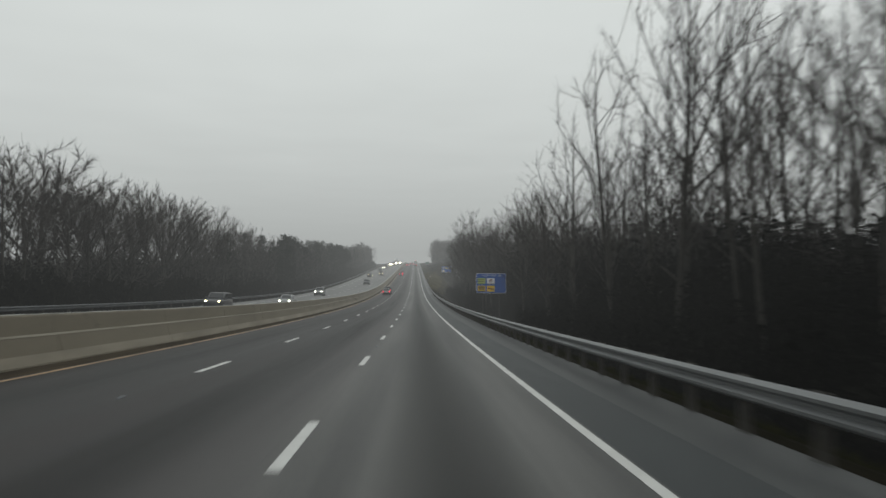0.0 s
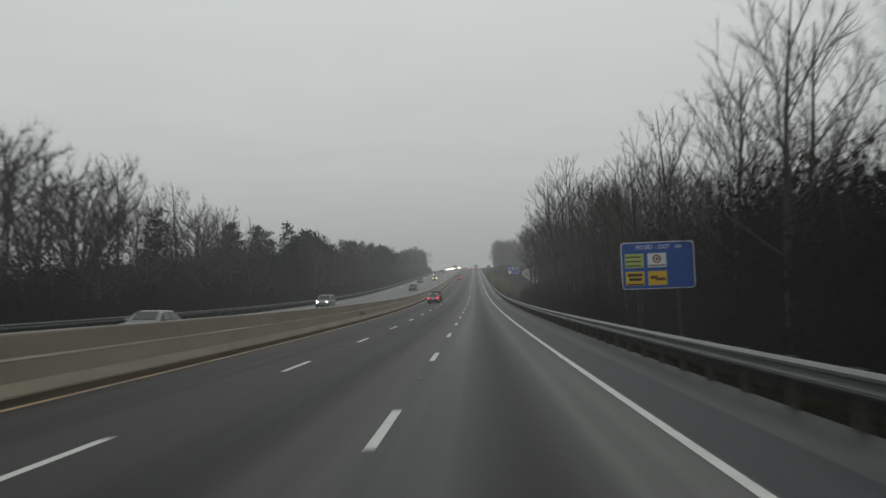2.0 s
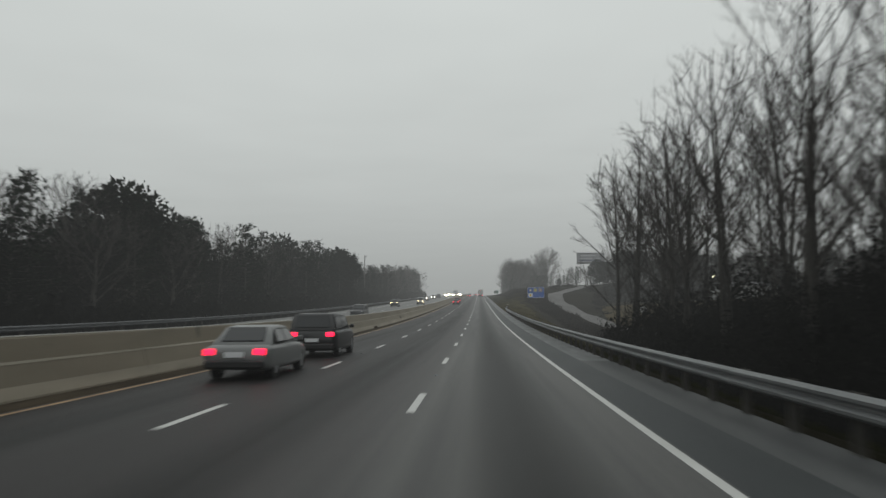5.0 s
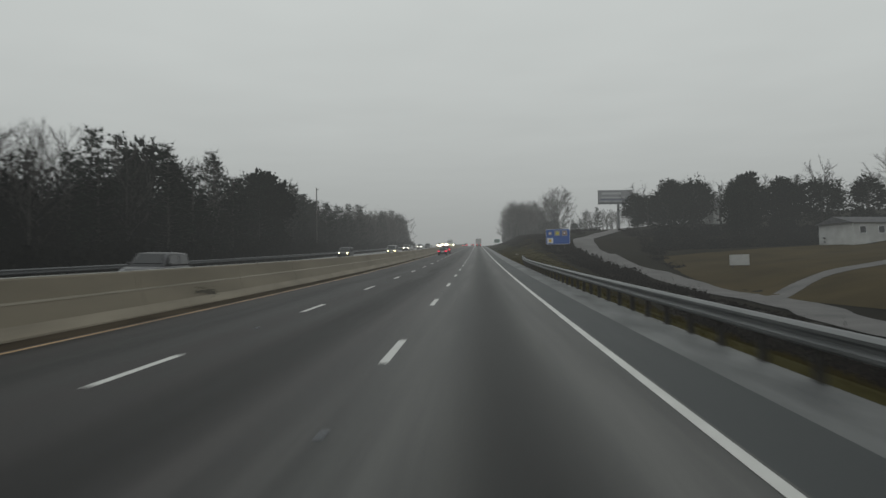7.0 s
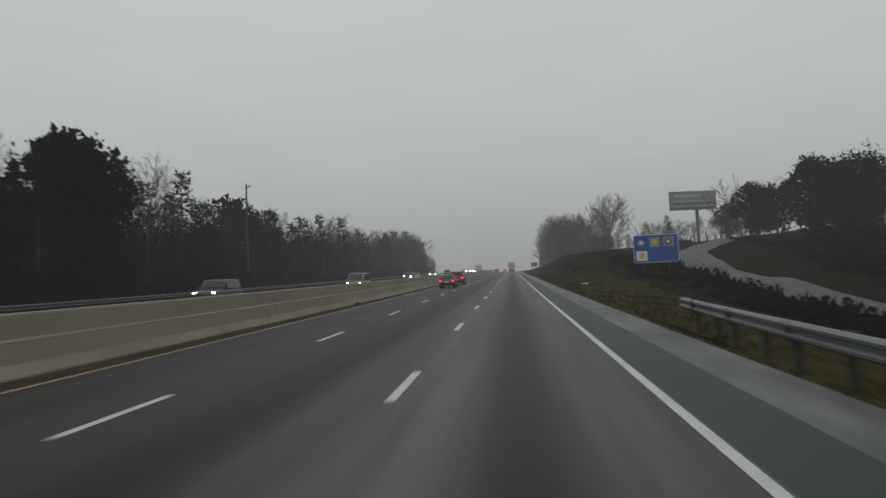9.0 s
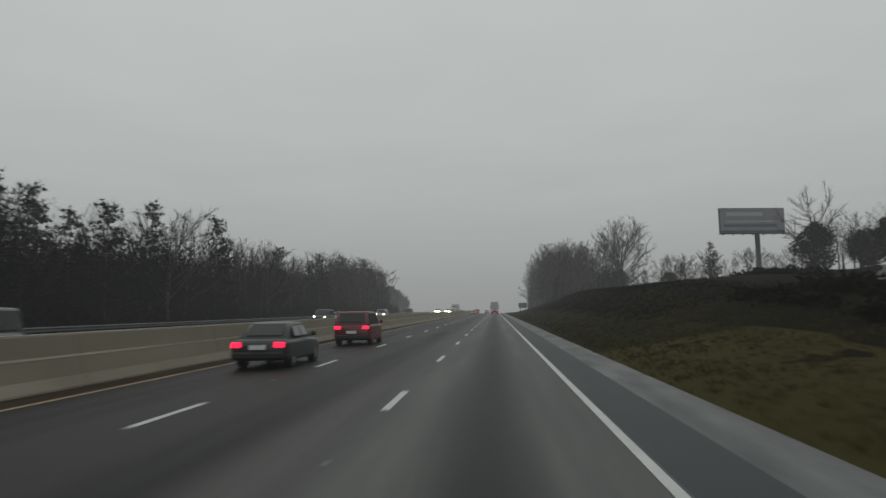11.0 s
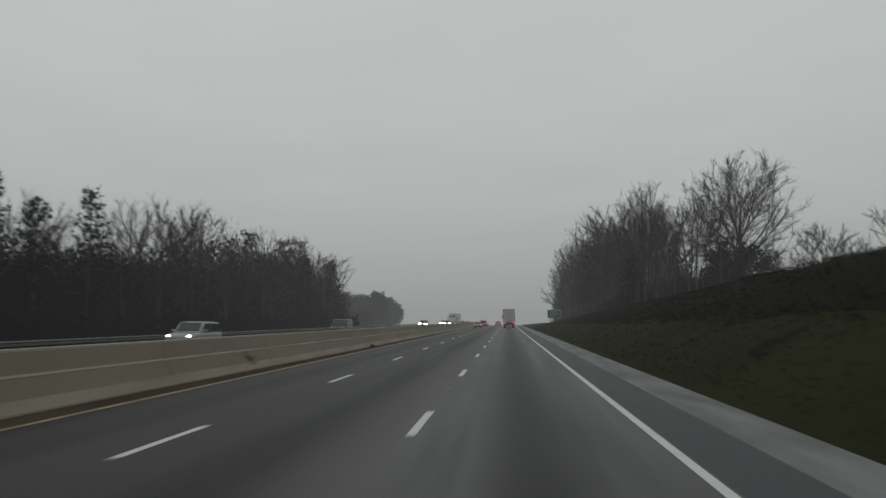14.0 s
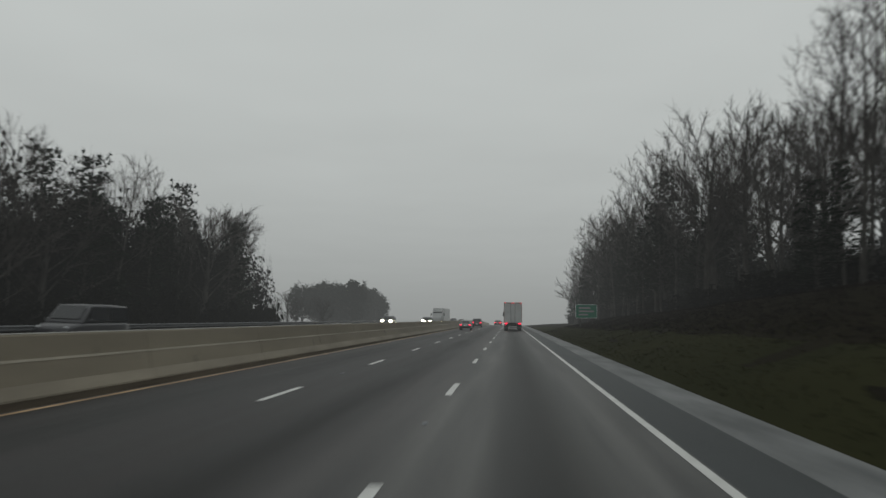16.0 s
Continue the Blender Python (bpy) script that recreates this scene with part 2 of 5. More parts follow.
# far headlamps, overbright to imitate their glare
M_HEAD_GLARE = plain("glare_boosted_headlamp", (0.9, 0.9, 0.9), 0.2, emit=80.0, emit_col=(1.0, 0.88, 0.62))
M_TAIL = plain("lit_tail_lamp", (0.5, 0.02, 0.03), 0.25, emit=2.6, emit_col=(1.0, 0.012, 0.055))
M_MARKER = plain("lit_marker_lamp", (0.5, 0.03, 0.03), 0.3, emit=2.4, emit_col=(1.0, 0.015, 0.055))
M_LAMP = plain("lit_yard_lamp", (1, 0.9, 0.6), 0.3, emit=14.0, emit_col=(1.0, 0.82, 0.45))
M_TRAILER = surface("grey_trailer_panel", (0.46, 0.47, 0.47), (0.58, 0.59, 0.59), 1.0, 0.45, 0.05, (1, 1, 1), 20)
M_CLOUD = bpy.data.materials.new("overcast_cloud")
M_CLOUD.use_nodes = True
M_CLOUD.node_tree.nodes.clear()
_e = M_CLOUD.node_tree.nodes.new("ShaderNodeEmission")
_o = M_CLOUD.node_tree.nodes.new("ShaderNodeOutputMaterial")
_n = M_CLOUD.node_tree.nodes.new("ShaderNodeTexNoise")
_n.inputs["Scale"].default_value = 0.006
_r = M_CLOUD.node_tree.nodes.new("ShaderNodeMapRange")
_r.inputs["To Min"].default_value = 0.70
_r.inputs["To Max"].default_value = 0.82
_c = M_CLOUD.node_tree.nodes.new("ShaderNodeTexCoord")
M_CLOUD.node_tree.links.new(_c.outputs["Object"], _n.inputs["Vector"])
M_CLOUD.node_tree.links.new(_n.outputs["Fac"], _r.inputs["Value"])
M_CLOUD.node_tree.links.new(_r.outputs[0], _e.inputs[1])
_e.inputs[0].default_value = (0.948, 1.0, 0.98, 1)
M_CLOUD.node_tree.links.new(_e.outputs[0], _o.inputs[0])

# ---- helpers for building ----


def part(name, bm, material, parent=None, label=""):
    """Link a bmesh as one mesh object under a thing or a part."""
    me = bpy.data.meshes.new(name)
    bm.to_mesh(me)
    bm.free()
    return part_of(name, me, material, parent, label)


def part_of(name, me, material, parent=None, label=""):
    if not me.materials:
        me.materials.append(material)
    ob = new(name, me)
    if parent:
        ob.parent = parent
    if label:
        ob["label"] = label
    return ob


def empty(name, m, parent=None):
    ob = new(name)
    ob.empty_display_size = 0.2
    ob.matrix_basis = m
    if parent:
        ob.parent = parent
    return ob


def box(bm, x0, x1, y0, y1, z0, z1, bevel=0.0):
    made = bmesh.ops.create_cube(bm, size=1.0, matrix=Matrix.LocRotScale(
        ((x0 + x1) / 2, (y0 + y1) / 2, (z0 + z1) / 2), None, (x1 - x0, y1 - y0, z1 - z0)))
    if bevel:
        edges = {e for v in made["verts"] for e in v.link_edges}
        bmesh.ops.bevel(bm, geom=list(edges), offset=bevel, segments=1, affect="EDGES")
    return bm


def boxed(x0, x1, y0, y1, z0, z1, bevel=0.0):
    return box(bmesh.new(), x0, x1, y0, y1, z0, z1, bevel)


def cylinder(r, length, axis="X", n=16, r2=None):
    bm = bmesh.new()
    turn = {"X": pose(0, 0, 0, 0, 90, 0), "Y": pose(0, 0, 0, 90, 0, 0), "Z": Matrix()}[axis]
    bmesh.ops.create_cone(bm, cap_ends=True, segments=n, radius1=r, radius2=r if r2 is None else r2, depth=length, matrix=turn)
    return bm


def sweep(points, y0, y1, step=4.0, closed=False, lift=0.0):
    """A cross-section of (x, z over the grade), swept along the road."""
    bm = bmesh.new()
    n = max(1, int(round((y1 - y0) / step)))
    rows = []
    for i in range(n + 1):
        y = y0 + (y1 - y0) * i / n
        rows.append([bm.verts.new((x, y, grade(y) + z + lift)) for x, z in points])
    k_n = len(points) - (0 if closed else 1)
    for a, b in zip(rows, rows[1:]):
        for k in range(k_n):
            j = (k + 1) % len(points)
            bm.faces.new((a[k], a[j], b[j], b[k]))
    if closed:
        bm.faces.new(rows[0])
        bm.faces.new(rows[-1][::-1])
    return bm


def extrude(points, length):
    """A closed cross-section (x, z) as a straight bar of that length along y, from y = 0."""
    bm = bmesh.new()
    a = [bm.verts.new((x, 0, z)) for x, z in points]
    b = [bm.verts.new((x, length, z)) for x, z in points]
    n = len(points)
    for k in range(n):
        j = (k + 1) % n
        bm.faces.new((a[k], a[j], b[j], b[k]))
    bm.faces.new(a)
    bm.faces.new(b[::-1])
    bmesh.ops.recalc_face_normals(bm, faces=bm.faces)
    return bm


def on_grade(x, y, length, z=0.0):
    """Pose of a straight piece that starts at (x, y) and follows the grade."""
    rise = math.degrees(math.atan2(grade(y + length) - grade(y), length))
    return pose(x, y, grade(y) + z, rise, 0, 0)


# ---- terrain ----
NEAR, FAR = -200.0, 1190.0
DIP = (
    (-200, ((4.6, -0.1), (9, -1.8), (14, -2.5), (40, -2.0), (120, 3))),
    (170, ((4.6, -0.1), (9, -1.8), (14, -2.7), (40, -2.0), (120, 3))),
    (200, ((4.6, -0.1), (9, -1.9), (15, -3.5), (28, -3.6), (40, -1.6), (80, 3))),
    (260, ((4.6, -0.1), (9, -1.9), (14, -3.5), (22, -3.6), (28, -3.7), (38, -1.8), (80, 3))),
    (300, ((4.8, -0.1), (9, -0.9), (14, -2.8), (22, -3.7), (29, -3.7), (36, -1.8), (60, 1), (100, 4))),
    (330, ((4.8, -0.05), (8, -0.3), (13, -1.1), (18, -2.0), (26, -2.1), (32, -1.6), (45, -0.5), (70, 1.0), (100, 4))),
)
HILLSIDE = (
    (352, ((4.8, 0.0), (9, 0.1), (14, 0.2), (18, -0.1), (23, -0.1), (32, 0.2), (50, 0.8), (62, 1.0), (80, 3.5), (110, 6))),
    (380, ((4.8, 0.05), (9, 0.9), (14, 2.2), (19, 2.6), (25, 2.7), (35, 3.2), (50, 3.6), (62, 3.6), (80, 6), (110, 8))),
    (410, ((4.8, 0.1), (9, 1.6), (12, 3.3), (18, 4.2), (32, 4.8), (40, 5.2), (60, 6.8), (90, 9))),
    (450, ((4.8, 0.1), (9, 1.9), (12.5, 4.0), (20, 4.6), (40, 5.5), (80, 8))),
)
CUTTING = (
    (510, ((4.8, 0.1), (9, 1.5), (13, 3.1), (20, 3.8), (40, 4.8), (80, 6))),
    (565, ((4.8, 0.05), (9, 1.0), (13, 2.2), (20, 2.8), (80, 4))),
    (640, ((4.8, 0.0), (9, 0.3), (13, 0.6), (30, 1.2), (80, 3))),
    (1180, ((4.8, 0.0), (9, 0.3), (13, 0.6), (30, 1.2), (80, 3))),
)
RIGHT = DIP + HILLSIDE + CUTTING
LEFT = ((-25.2, 0.34), (-26.8, 0.1), (-31, -0.9), (-45, -1.3), (-120, 1), (-900, 6))
_rs = [s for s, _ in RIGHT]


def over(x, y):
    """Height of the land over the road's grade."""
    if x < -25.2:
        return float(np.interp(-x, [-p[0] for p in LEFT], [p[1] for p in LEFT]))
    if x < 4.4:
        return -0.12
    i = int(np.clip(np.searchsorted(_rs, y) - 1, 0, len(RIGHT) - 2))
    u = min(1.0, max(0.0, (y - _rs[i]) / (_rs[i + 1] - _rs[i])))
    u = u * u * (3 - 2 * u)
    h = [float(np.interp(x, [4.4] + [p[0] for p in RIGHT[k][1]] + [900], [-0.08] + [p[1] for p in RIGHT[k][1]] + [8])) for k in (i, i + 1)]
    return h[0] * (1 - u) + h[1] * u


def land(x, y):
    bumpy = 0.16 if (x > 6 or x < -28) else 0.0
    return grade(y) + over(x, y) + bumpy * noise.noise((x * 0.22, y * 0.22, 0.3))


xs = [-900, -500, -250, -120, -80, -60, -50, -45, -40, -36, -33, -31, -29, -27.5, -26.8, -26, -25.2, -24.6, -18, -10, -3, 3, 4.2, 4.45, 4.8, 5.5, 6.3, 7.2]
xs += list(np.arange(8.0, 16.0, 1.0)) + list(np.arange(16.5, 30, 2.0)) + [31, 33, 36, 40, 45, 50, 60, 70, 80, 100, 120, 250, 500, 900]
yl = list(np.arange(NEAR, 700, 4.0)) + list(np.arange(700, FAR + 1, 20.0))
verts = [(x, y, land(x, y)) for y in yl for x in xs]
nx = len(xs)
faces = [(j * nx + i, j * nx + i + 1, (j + 1) * nx + i + 1, (j + 1) * nx + i) for j in range(len(yl) - 1) for i in range(nx - 1)]
gm = bpy.data.meshes.new("ground")
gm.from_pydata(verts, [], faces)
for f in gm.polygons:
    f.use_smooth = True
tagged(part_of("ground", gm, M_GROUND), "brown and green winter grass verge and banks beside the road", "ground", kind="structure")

# overcast cloud deck
bm = bmesh.new()
cv = [bm.verts.new(p) for p in ((-7000, -6000, 220), (7000, -6000, 220), (7000, 7000, 220), (-7000, 7000, 220))]
bm.faces.new(cv)
tagged(part("ceiling_cloud", bm, M_CLOUD), "low even grey overcast cloud deck", "sky", kind="structure")

# ---- carriageways ----
def bank(x):
    """Crossfall of the oncoming carriageway, which rises away from the barrier."""
    return 0.42 * min(1.0, max(0.0, (-x - 11.0) / 14.2))



SURF = 0.0
road = part("road", sweep([(-9.32, SURF), (-5.5, SURF), (-1.83, SURF), (1.95, SURF)], NEAR, FAR), M_LANE)
tagged(road, "worn grey asphalt three-lane carriageway, damp with dark wheel tracks", "road", kind="structure")
tagged(part("shoulder_dark", sweep([(1.95, 0.0), (2.97, -0.012)], NEAR, FAR), M_SHOULDER), "dark damp asphalt shoulder strip beside the edge line", "shoulder", kind="structure")
OUTER = [(2.97, -0.012), (4.08, -0.03), (4.1, -0.25)]
tagged(part("shoulder_damp", sweep(OUTER, NEAR, 186), M_DAMP), "damp blotchy grey asphalt under the guard rail", "shoulder", kind="structure")
tagged(part("shoulder_pale", sweep(OUTER, 186, FAR), M_GUTTER), "pale worn concrete outer shoulder strip", "shoulder", kind="structure")
tagged(part("median_gutter", sweep([(-9.95, 0.05), (-9.75, 0.035), (-9.5, 0.02), (-9.32, -0.003)], NEAR, FAR, 2.0), M_DIRT), "dirty dark gutter along the foot of the median barrier", "gutter", kind="structure")
tagged(part("road_far_side", sweep([(-25.4, 0.34), (-25.2, 0.42), (-11.0, SURF), (-10.6, SURF)], NEAR, FAR), M_FAR_LANE), "pale grey asphalt carriageway of the oncoming side", "road", kind="structure")
tagged(part("edge_line", sweep([(1.77, 0.005), (1.91, 0.005)], NEAR, FAR), M_WHITE_LINE), "worn white painted edge line", "road marking", kind="structure")
tagged(part("edge_line_yellow", sweep([(-9.19, 0.005), (-9.05, 0.005)], NEAR, FAR), M_YELLOW_LINE), "worn yellow painted edge line beside the gutter", "road marking", kind="structure")
tagged(part("edge_line_far", sweep([(-22.9, bank(-22.9) + 0.005), (-22.78, bank(-22.78) + 0.005)], NEAR, FAR), M_WHITE_LINE), "worn white painted edge line", "road marking", kind="structure")
PH, PH_B = 1.76, 12.13
dash_me = None
for lx, ph, wide in ((-1.83, PH, 0.075), (-5.60, PH_B, 0.075), (-15.2, 3.0, 0.06), (-18.9, 5.0, 0.06)):
    for k in range(-2, 62):
        y = ph + 12.19 * k
        if dash_me is None:
            bm = boxed(-0.075, 0.075, 0, 3.05, 0.001, 0.007, 0.002)
            ob = part("lane_dash", bm, M_WHITE_LINE, road)
            dash_me = ob.data
        else:
            ob = part_of("lane_dash", dash_me, M_WHITE_LINE, road)
        ob.matrix_basis = on_grade(lx, y, 3.05, bank(lx)) @ pose(0, 0, 0, 0, 1.7 if lx < -11 else 0, 0)

# ---- median barrier: cast sections, toe, ledge and cap ----
barrier = empty("median_barrier", Matrix())
tagged(barrier, "tall weathered tan concrete median barrier with a pale scuffed toe", "barrier", kind="structure")
SEC = 9.0
upper = [(-10.06, 0.33), (-10.17, 0.765), (-10.245, 0.81), (-10.31, 1.29), (-10.34, 1.325), (-10.58, 1.325), (-10.61, 1.29),
         (-10.675, 0.81), (-10.75, 0.765), (-10.86, 0.33)]
toe = [(-9.90, -0.05), (-9.91, 0.09), (-10.055, 0.329), (-10.865, 0.329), (-11.01, 0.09), (-11.02, -0.05)]
# added strip that paints the bright sky-lit line along the top
cap = [(-10.335, 1.3255), (-10.335, 1.342), (-10.585, 1.342), (-10.585, 1.3255)]
# thin added strip for the ledge's pale line, part scuff, part painted light
ledge = [(-10.166, 0.768), (-10.242, 0.815), (-10.246, 0.822), (-10.162, 0.772)]
up_me = toe_me = cap_me = led_me = None
for k in range(int((850 + 90) / SEC)):
    y = -90 + SEC * k
    if up_me is None:
        a = part("barrier_section", extrude(upper, SEC - 0.02), M_BARRIER, barrier)
        b = part("barrier_toe", extrude(toe, SEC - 0.015), M_BARRIER_TOE, barrier)
        c = part("barrier_cap", extrude(cap, SEC - 0.03), M_CAP, barrier, "pale top edge with sky light put into its colour")
        d = part("barrier_ledge", extrude(ledge, SEC - 0.03), M_LEDGE, barrier, "pale scuffed ledge edge with caught light in its colour")
        up_me, toe_me, cap_me, led_me = a.data, b.data, c.data, d.data
    else:
        a = part_of("barrier_section", up_me, M_BARRIER, barrier)
        b = part_of("barrier_toe", toe_me, M_BARRIER_TOE, barrier)
        c = part_of("barrier_cap", cap_me, M_CAP, barrier, "pale top edge with sky light put into its colour")
        d = part_of("barrier_ledge", led_me, M_LEDGE, barrier, "pale scuffed ledge edge with caught light in its colour")
    d.matrix_basis = on_grade(0, y, SEC)
    a.matrix_basis = on_grade(0, y, SEC)
    b.matrix_basis = on_grade(0, y, SEC)
    c.matrix_basis = on_grade(0, y, SEC)

# ---- guard rails ----
BEAM = 3.81


def beam_mesh(length, thick=0.012):
    """Corrugated W section, 0.31 m high, its face towards -x."""
    face = [(0.0, -0.155), (-0.03, -0.145), (-0.08, -0.105), (-0.08, -0.065), (-0.015, -0.02), (-0.015, 0.02), (-0.08, 0.065), (-0.08, 0.105), (-0.03, 0.145), (0.0, 0.155)]
    back = [(x + thick, z) for x, z in face[::-1]]
    return extrude(face + back, length)


def post_mesh():
    bm = boxed(-0.055, 0.055, -0.07, 0.07, -0.9, 0.74, 0.01)
    return bm


def block_mesh():
    return boxed(-0.16, -0.057, -0.06, 0.06, 0.42, 0.74, 0.01)


def guard_rail(label, x, y0, y1, side, steel, gap, flare=0.0, base=0.0):
    rail = empty("guard_rail", Matrix())
    tagged(rail, label, "guard rail", kind="structure")
    beams = posts = blocks = None
    n = int((y1 - y0) / BEAM)
    for k in range(n):
        y = y0 + BEAM * k
        out = flare * max(0.0, 1 - (n - k) / 8.0) ** 2
        out2 = flare * max(0.0, 1 - (n - k - 1) / 8.0) ** 2
        m = on_grade(x + out * side, y, BEAM, 0.60 + base) @ pose(0, 0, 0, 0, 0, -math.degrees(math.atan2((out2 - out) * side, BEAM)))
        if side < 0:
            m = m @ Matrix.Translation((0, BEAM, 0)) @ pose(0, 0, 0, 0, 0, 180)
        if beams is None:
            ob = part("beam", beam_mesh(BEAM - 0.004), steel, rail)
            beams = ob.data
        else:
            ob = part_of("beam", beams, steel, rail)
        ob.matrix_basis = m
        for g in range(gap):
            py = y + BEAM * g / gap
            pm = on_grade(x + out * side + 0.17 * side, py, BEAM, base)
            pm = pm @ pose(0, 0, 0, 0, 0, 0 if side > 0 else 180)
            if posts is None:
                p = part("post", post_mesh(), M_POST, rail)
                q = part("spacer_block", block_mesh(), M_POST, rail)
                posts, blocks = p.data, q.data
            else:
                p = part_of("post", posts, M_POST, rail)
                q = part_of("spacer_block", blocks, M_POST, rail)
            p.matrix_basis = pm
            q.matrix_basis = pm
    # rounded end piece
    bm = cylinder(0.16, 0.31, "Z", 12)
    e = part("end_shoe", bm, steel, rail, "curled steel end piece")
    e.matrix_basis = pose(x + (flare + 0.08) * side, y0 + BEAM * n, grade(y0 + BEAM * n) + 0.60 + base)
    return rail


guard_rail("galvanised steel W-beam guard rail on posts along the shoulder", 3.86, -60.0, 308.0, 1, M_STEEL, 2, 0.9)
guard_rail("dull grey steel W-beam guard rail beyond the oncoming lanes", -25.75, -60.0, 640.0, -1, M_OLD_STEEL, 1, 0.0, 0.38)

# ---- frontage road in the dip and up the hill ----
SIDE = ((24, 190), (25, 225), (24, 220), (24.5, 270), (26.5, 283), (26.5, 297), (24.5, 313), (22.8, 330), (20.8, 350), (20.6, 366), (22.5, 380), (27.5, 392), (33, 402), (38, 414), (44, 430), (52, 450))


def ribbon(line, wide, lift, step=2.0):
    pts = [Vector(p) for p in line]
    fine = []
    for i in range(len(pts) - 1):
        p0, p1, p2, p3 = pts[max(0, i - 1)], pts[i], pts[i + 1], pts[min(len(pts) - 1, i + 2)]
        n = max(2, int((p2 - p1).length / step))
        for k in range(n):
            u = k / n
            fine.append(0.5 * ((2 * p1) + (p2 - p0) * u + (2 * p0 - 5 * p1 + 4 * p2 - p3) * u * u + (3 * p1 - p0 - 3 * p2 + p3) * u ** 3))
    bm = bmesh.new()
    rows = []
    for i, p in enumerate(fine):
        t = (fine[min(i + 1, len(fine) - 1)] - fine[max(i - 1, 0)]).normalized()
        s = Vector((t.y, -t.x))
        row = []
        for k in (-0.5, -0.25, 0, 0.25, 0.5):
            q = p + s * wide * k
            row.append(bm.verts.new((q.x, q.y, land(q.x, q.y) + lift)))
        rows.append(row)
    for a, b in zip(rows, rows[1:]):
        for k in range(4):
            bm.faces.new((a[k], a[k + 1], b[k + 1], b[k]))
    return bm


tagged(part("side_road", ribbon(SIDE, 4.2, 0.14), M_SIDE), "pale grey side road winding down the hill into the dip", "road", kind="structure")
tagged(part("driveway", ribbon(((27, 293), (34, 300), (44, 305), (58, 309), (75, 312)), 2.8, 0.15), M_SIDE), "pale narrow driveway across the lawn", "driveway", kind="structure")
bm = bmesh.new()
lx, ly = np.linspace(26.8, 74, 26), np.linspace(256, 340, 44)


def lawn_at(x, y):
    x2 = x + max(0, y - 318) * 0.12 + max(0, 306 - y) * 0.10 * (74 - x) / 47
    return bm.verts.new((x2, y + 0.12 * x, land(x2, y + 0.12 * x) + 0.10))


grid = [[lawn_at(x, y) for x in lx] for y in ly]
for j in range(len(ly) - 1):
    for i in range(len(lx) - 1):
        bm.faces.new((grid[j][i], grid[j][i + 1], grid[j + 1][i + 1], grid[j + 1][i]))
tagged(part("lawn", bm, M_LAWN), "yellow-brown winter lawn on the slope by the side road", "lawn", kind="structure")

# mown turf strip along the shoulder, with an uneven outer edge


def turf(name, label, material, y0, y1):
    bm = bmesh.new()
    rows = []
    for k in range(int((y1 - y0) / 2.0) + 1):
        y = y0 + 2.0 * k
        reach = float(np.interp(y, (200, 232, 262, 300, 330, 372, 400, 470, 640), (0.8, 1.6, 3.6, 6.2, 7.6, 6.0, 4.6, 4.2, 3.2))) + 0.9 * noise.noise((0.11 * y, 2.0, 0.0)) + 0.4 * noise.noise((0.6 * y, 5.0, 0.0))
        inner = 4.07 + 0.10 * noise.noise((0.9 * y, 8.0, 0.0))
        rows.append([bm.verts.new((x, y, land(x, y) + 0.03)) for x in [inner + reach * u / 8 for u in range(9)]])
    for a, b in zip(rows, rows[1:]):
        for k in range(8):
            bm.faces.new((a[k], a[k + 1], b[k + 1], b[k]))
    for f in bm.faces:
        f.smooth = True
    tagged(part(name, bm, material), label, "grass verge", kind="structure")


turf("verge_turf", "yellow-olive winter turf beside the shoulder", M_YELLOW, 200, 372)
turf("verge_turf", "dark green and brown mown turf beside the shoulder", M_VERGE, 372, 640)

# ---- plants ----


class Sticks:
    """Collects tapered sticks and small leaves into one mesh."""

    def __init__(self):
        self.v, self.f = [], []

    def stick(self, p, q, r0, r1, n=3):
        d = (q - p)
        if d.length < 1e-5:
            return
        d.normalize()
        a = d.orthogonal().normalized()
        b = d.cross(a)
        i = len(self.v)
        for c, r in ((p, r0), (q, r1)):
            for k in range(n):
                w = 2 * math.pi * k / n
                self.v.append(c + a * (r * math.cos(w)) + b * (r * math.sin(w)))
        for k in range(n):
            j = (k + 1) % n
            self.f.append((i + k, i + j, i + n + j, i + n + k))

    def twig(self, p, q, r):
        """A fine twig: one tapering blade."""
        d = q - p
        side = d.orthogonal().normalized()
        if len(self.v) % 2:
            side = d.cross(side).normalized()
        i = len(self.v)
        self.v += [p + side * r, p - side * r, q]
        self.f.append((i, i + 1, i + 2))

    def leaf(self, p, along, side, length, width):
        """A leaf with a folded midrib."""
        i = len(self.v)
        up = along.cross(side) * (width * 0.35)
        self.v += [p, p + along * length * 0.5 + side * width * 0.5 + up, p + along * length, p + along * length * 0.5 - side * width * 0.5 + up]
        self.f += [(i, i + 1, i + 2), (i, i + 2, i + 3)]

    def mesh(self, name):
        me = bpy.data.meshes.new(name)
        me.from_pydata([tuple(v) for v in self.v], [], self.f)
        return me


def rnd(rng, s):
    return Vector((rng.uniform(-s, s), rng.uniform(-s, s), rng.uniform(-s, s)))


def unit(rng):
    while True:
        v = rnd(rng, 1)
        if 0.05 < v.length < 1:
            return v.normalized()


def spread_out(rng, d, low, high):
    side = unit(rng)
    side = (side - d * side.dot(d)).normalized()
    a = radians(rng.uniform(low, high))
    return (d * math.cos(a) + side * math.sin(a)).normalized()


# fork: where the crown begins; stem: how far the stem runs; limbs; subs: branches a joint; rx: crown's half width; full: where it is widest;
# angle: limbs from the stem; lift: how they turn up; fine: twig half width
TALL = dict(fork=0.30, stem=0.97, limbs=17, subs=2, rx=0.24, full=0.5, angle=(28, 58), lift=0.10, twigs=2300, fine=0.0065, sides=4)
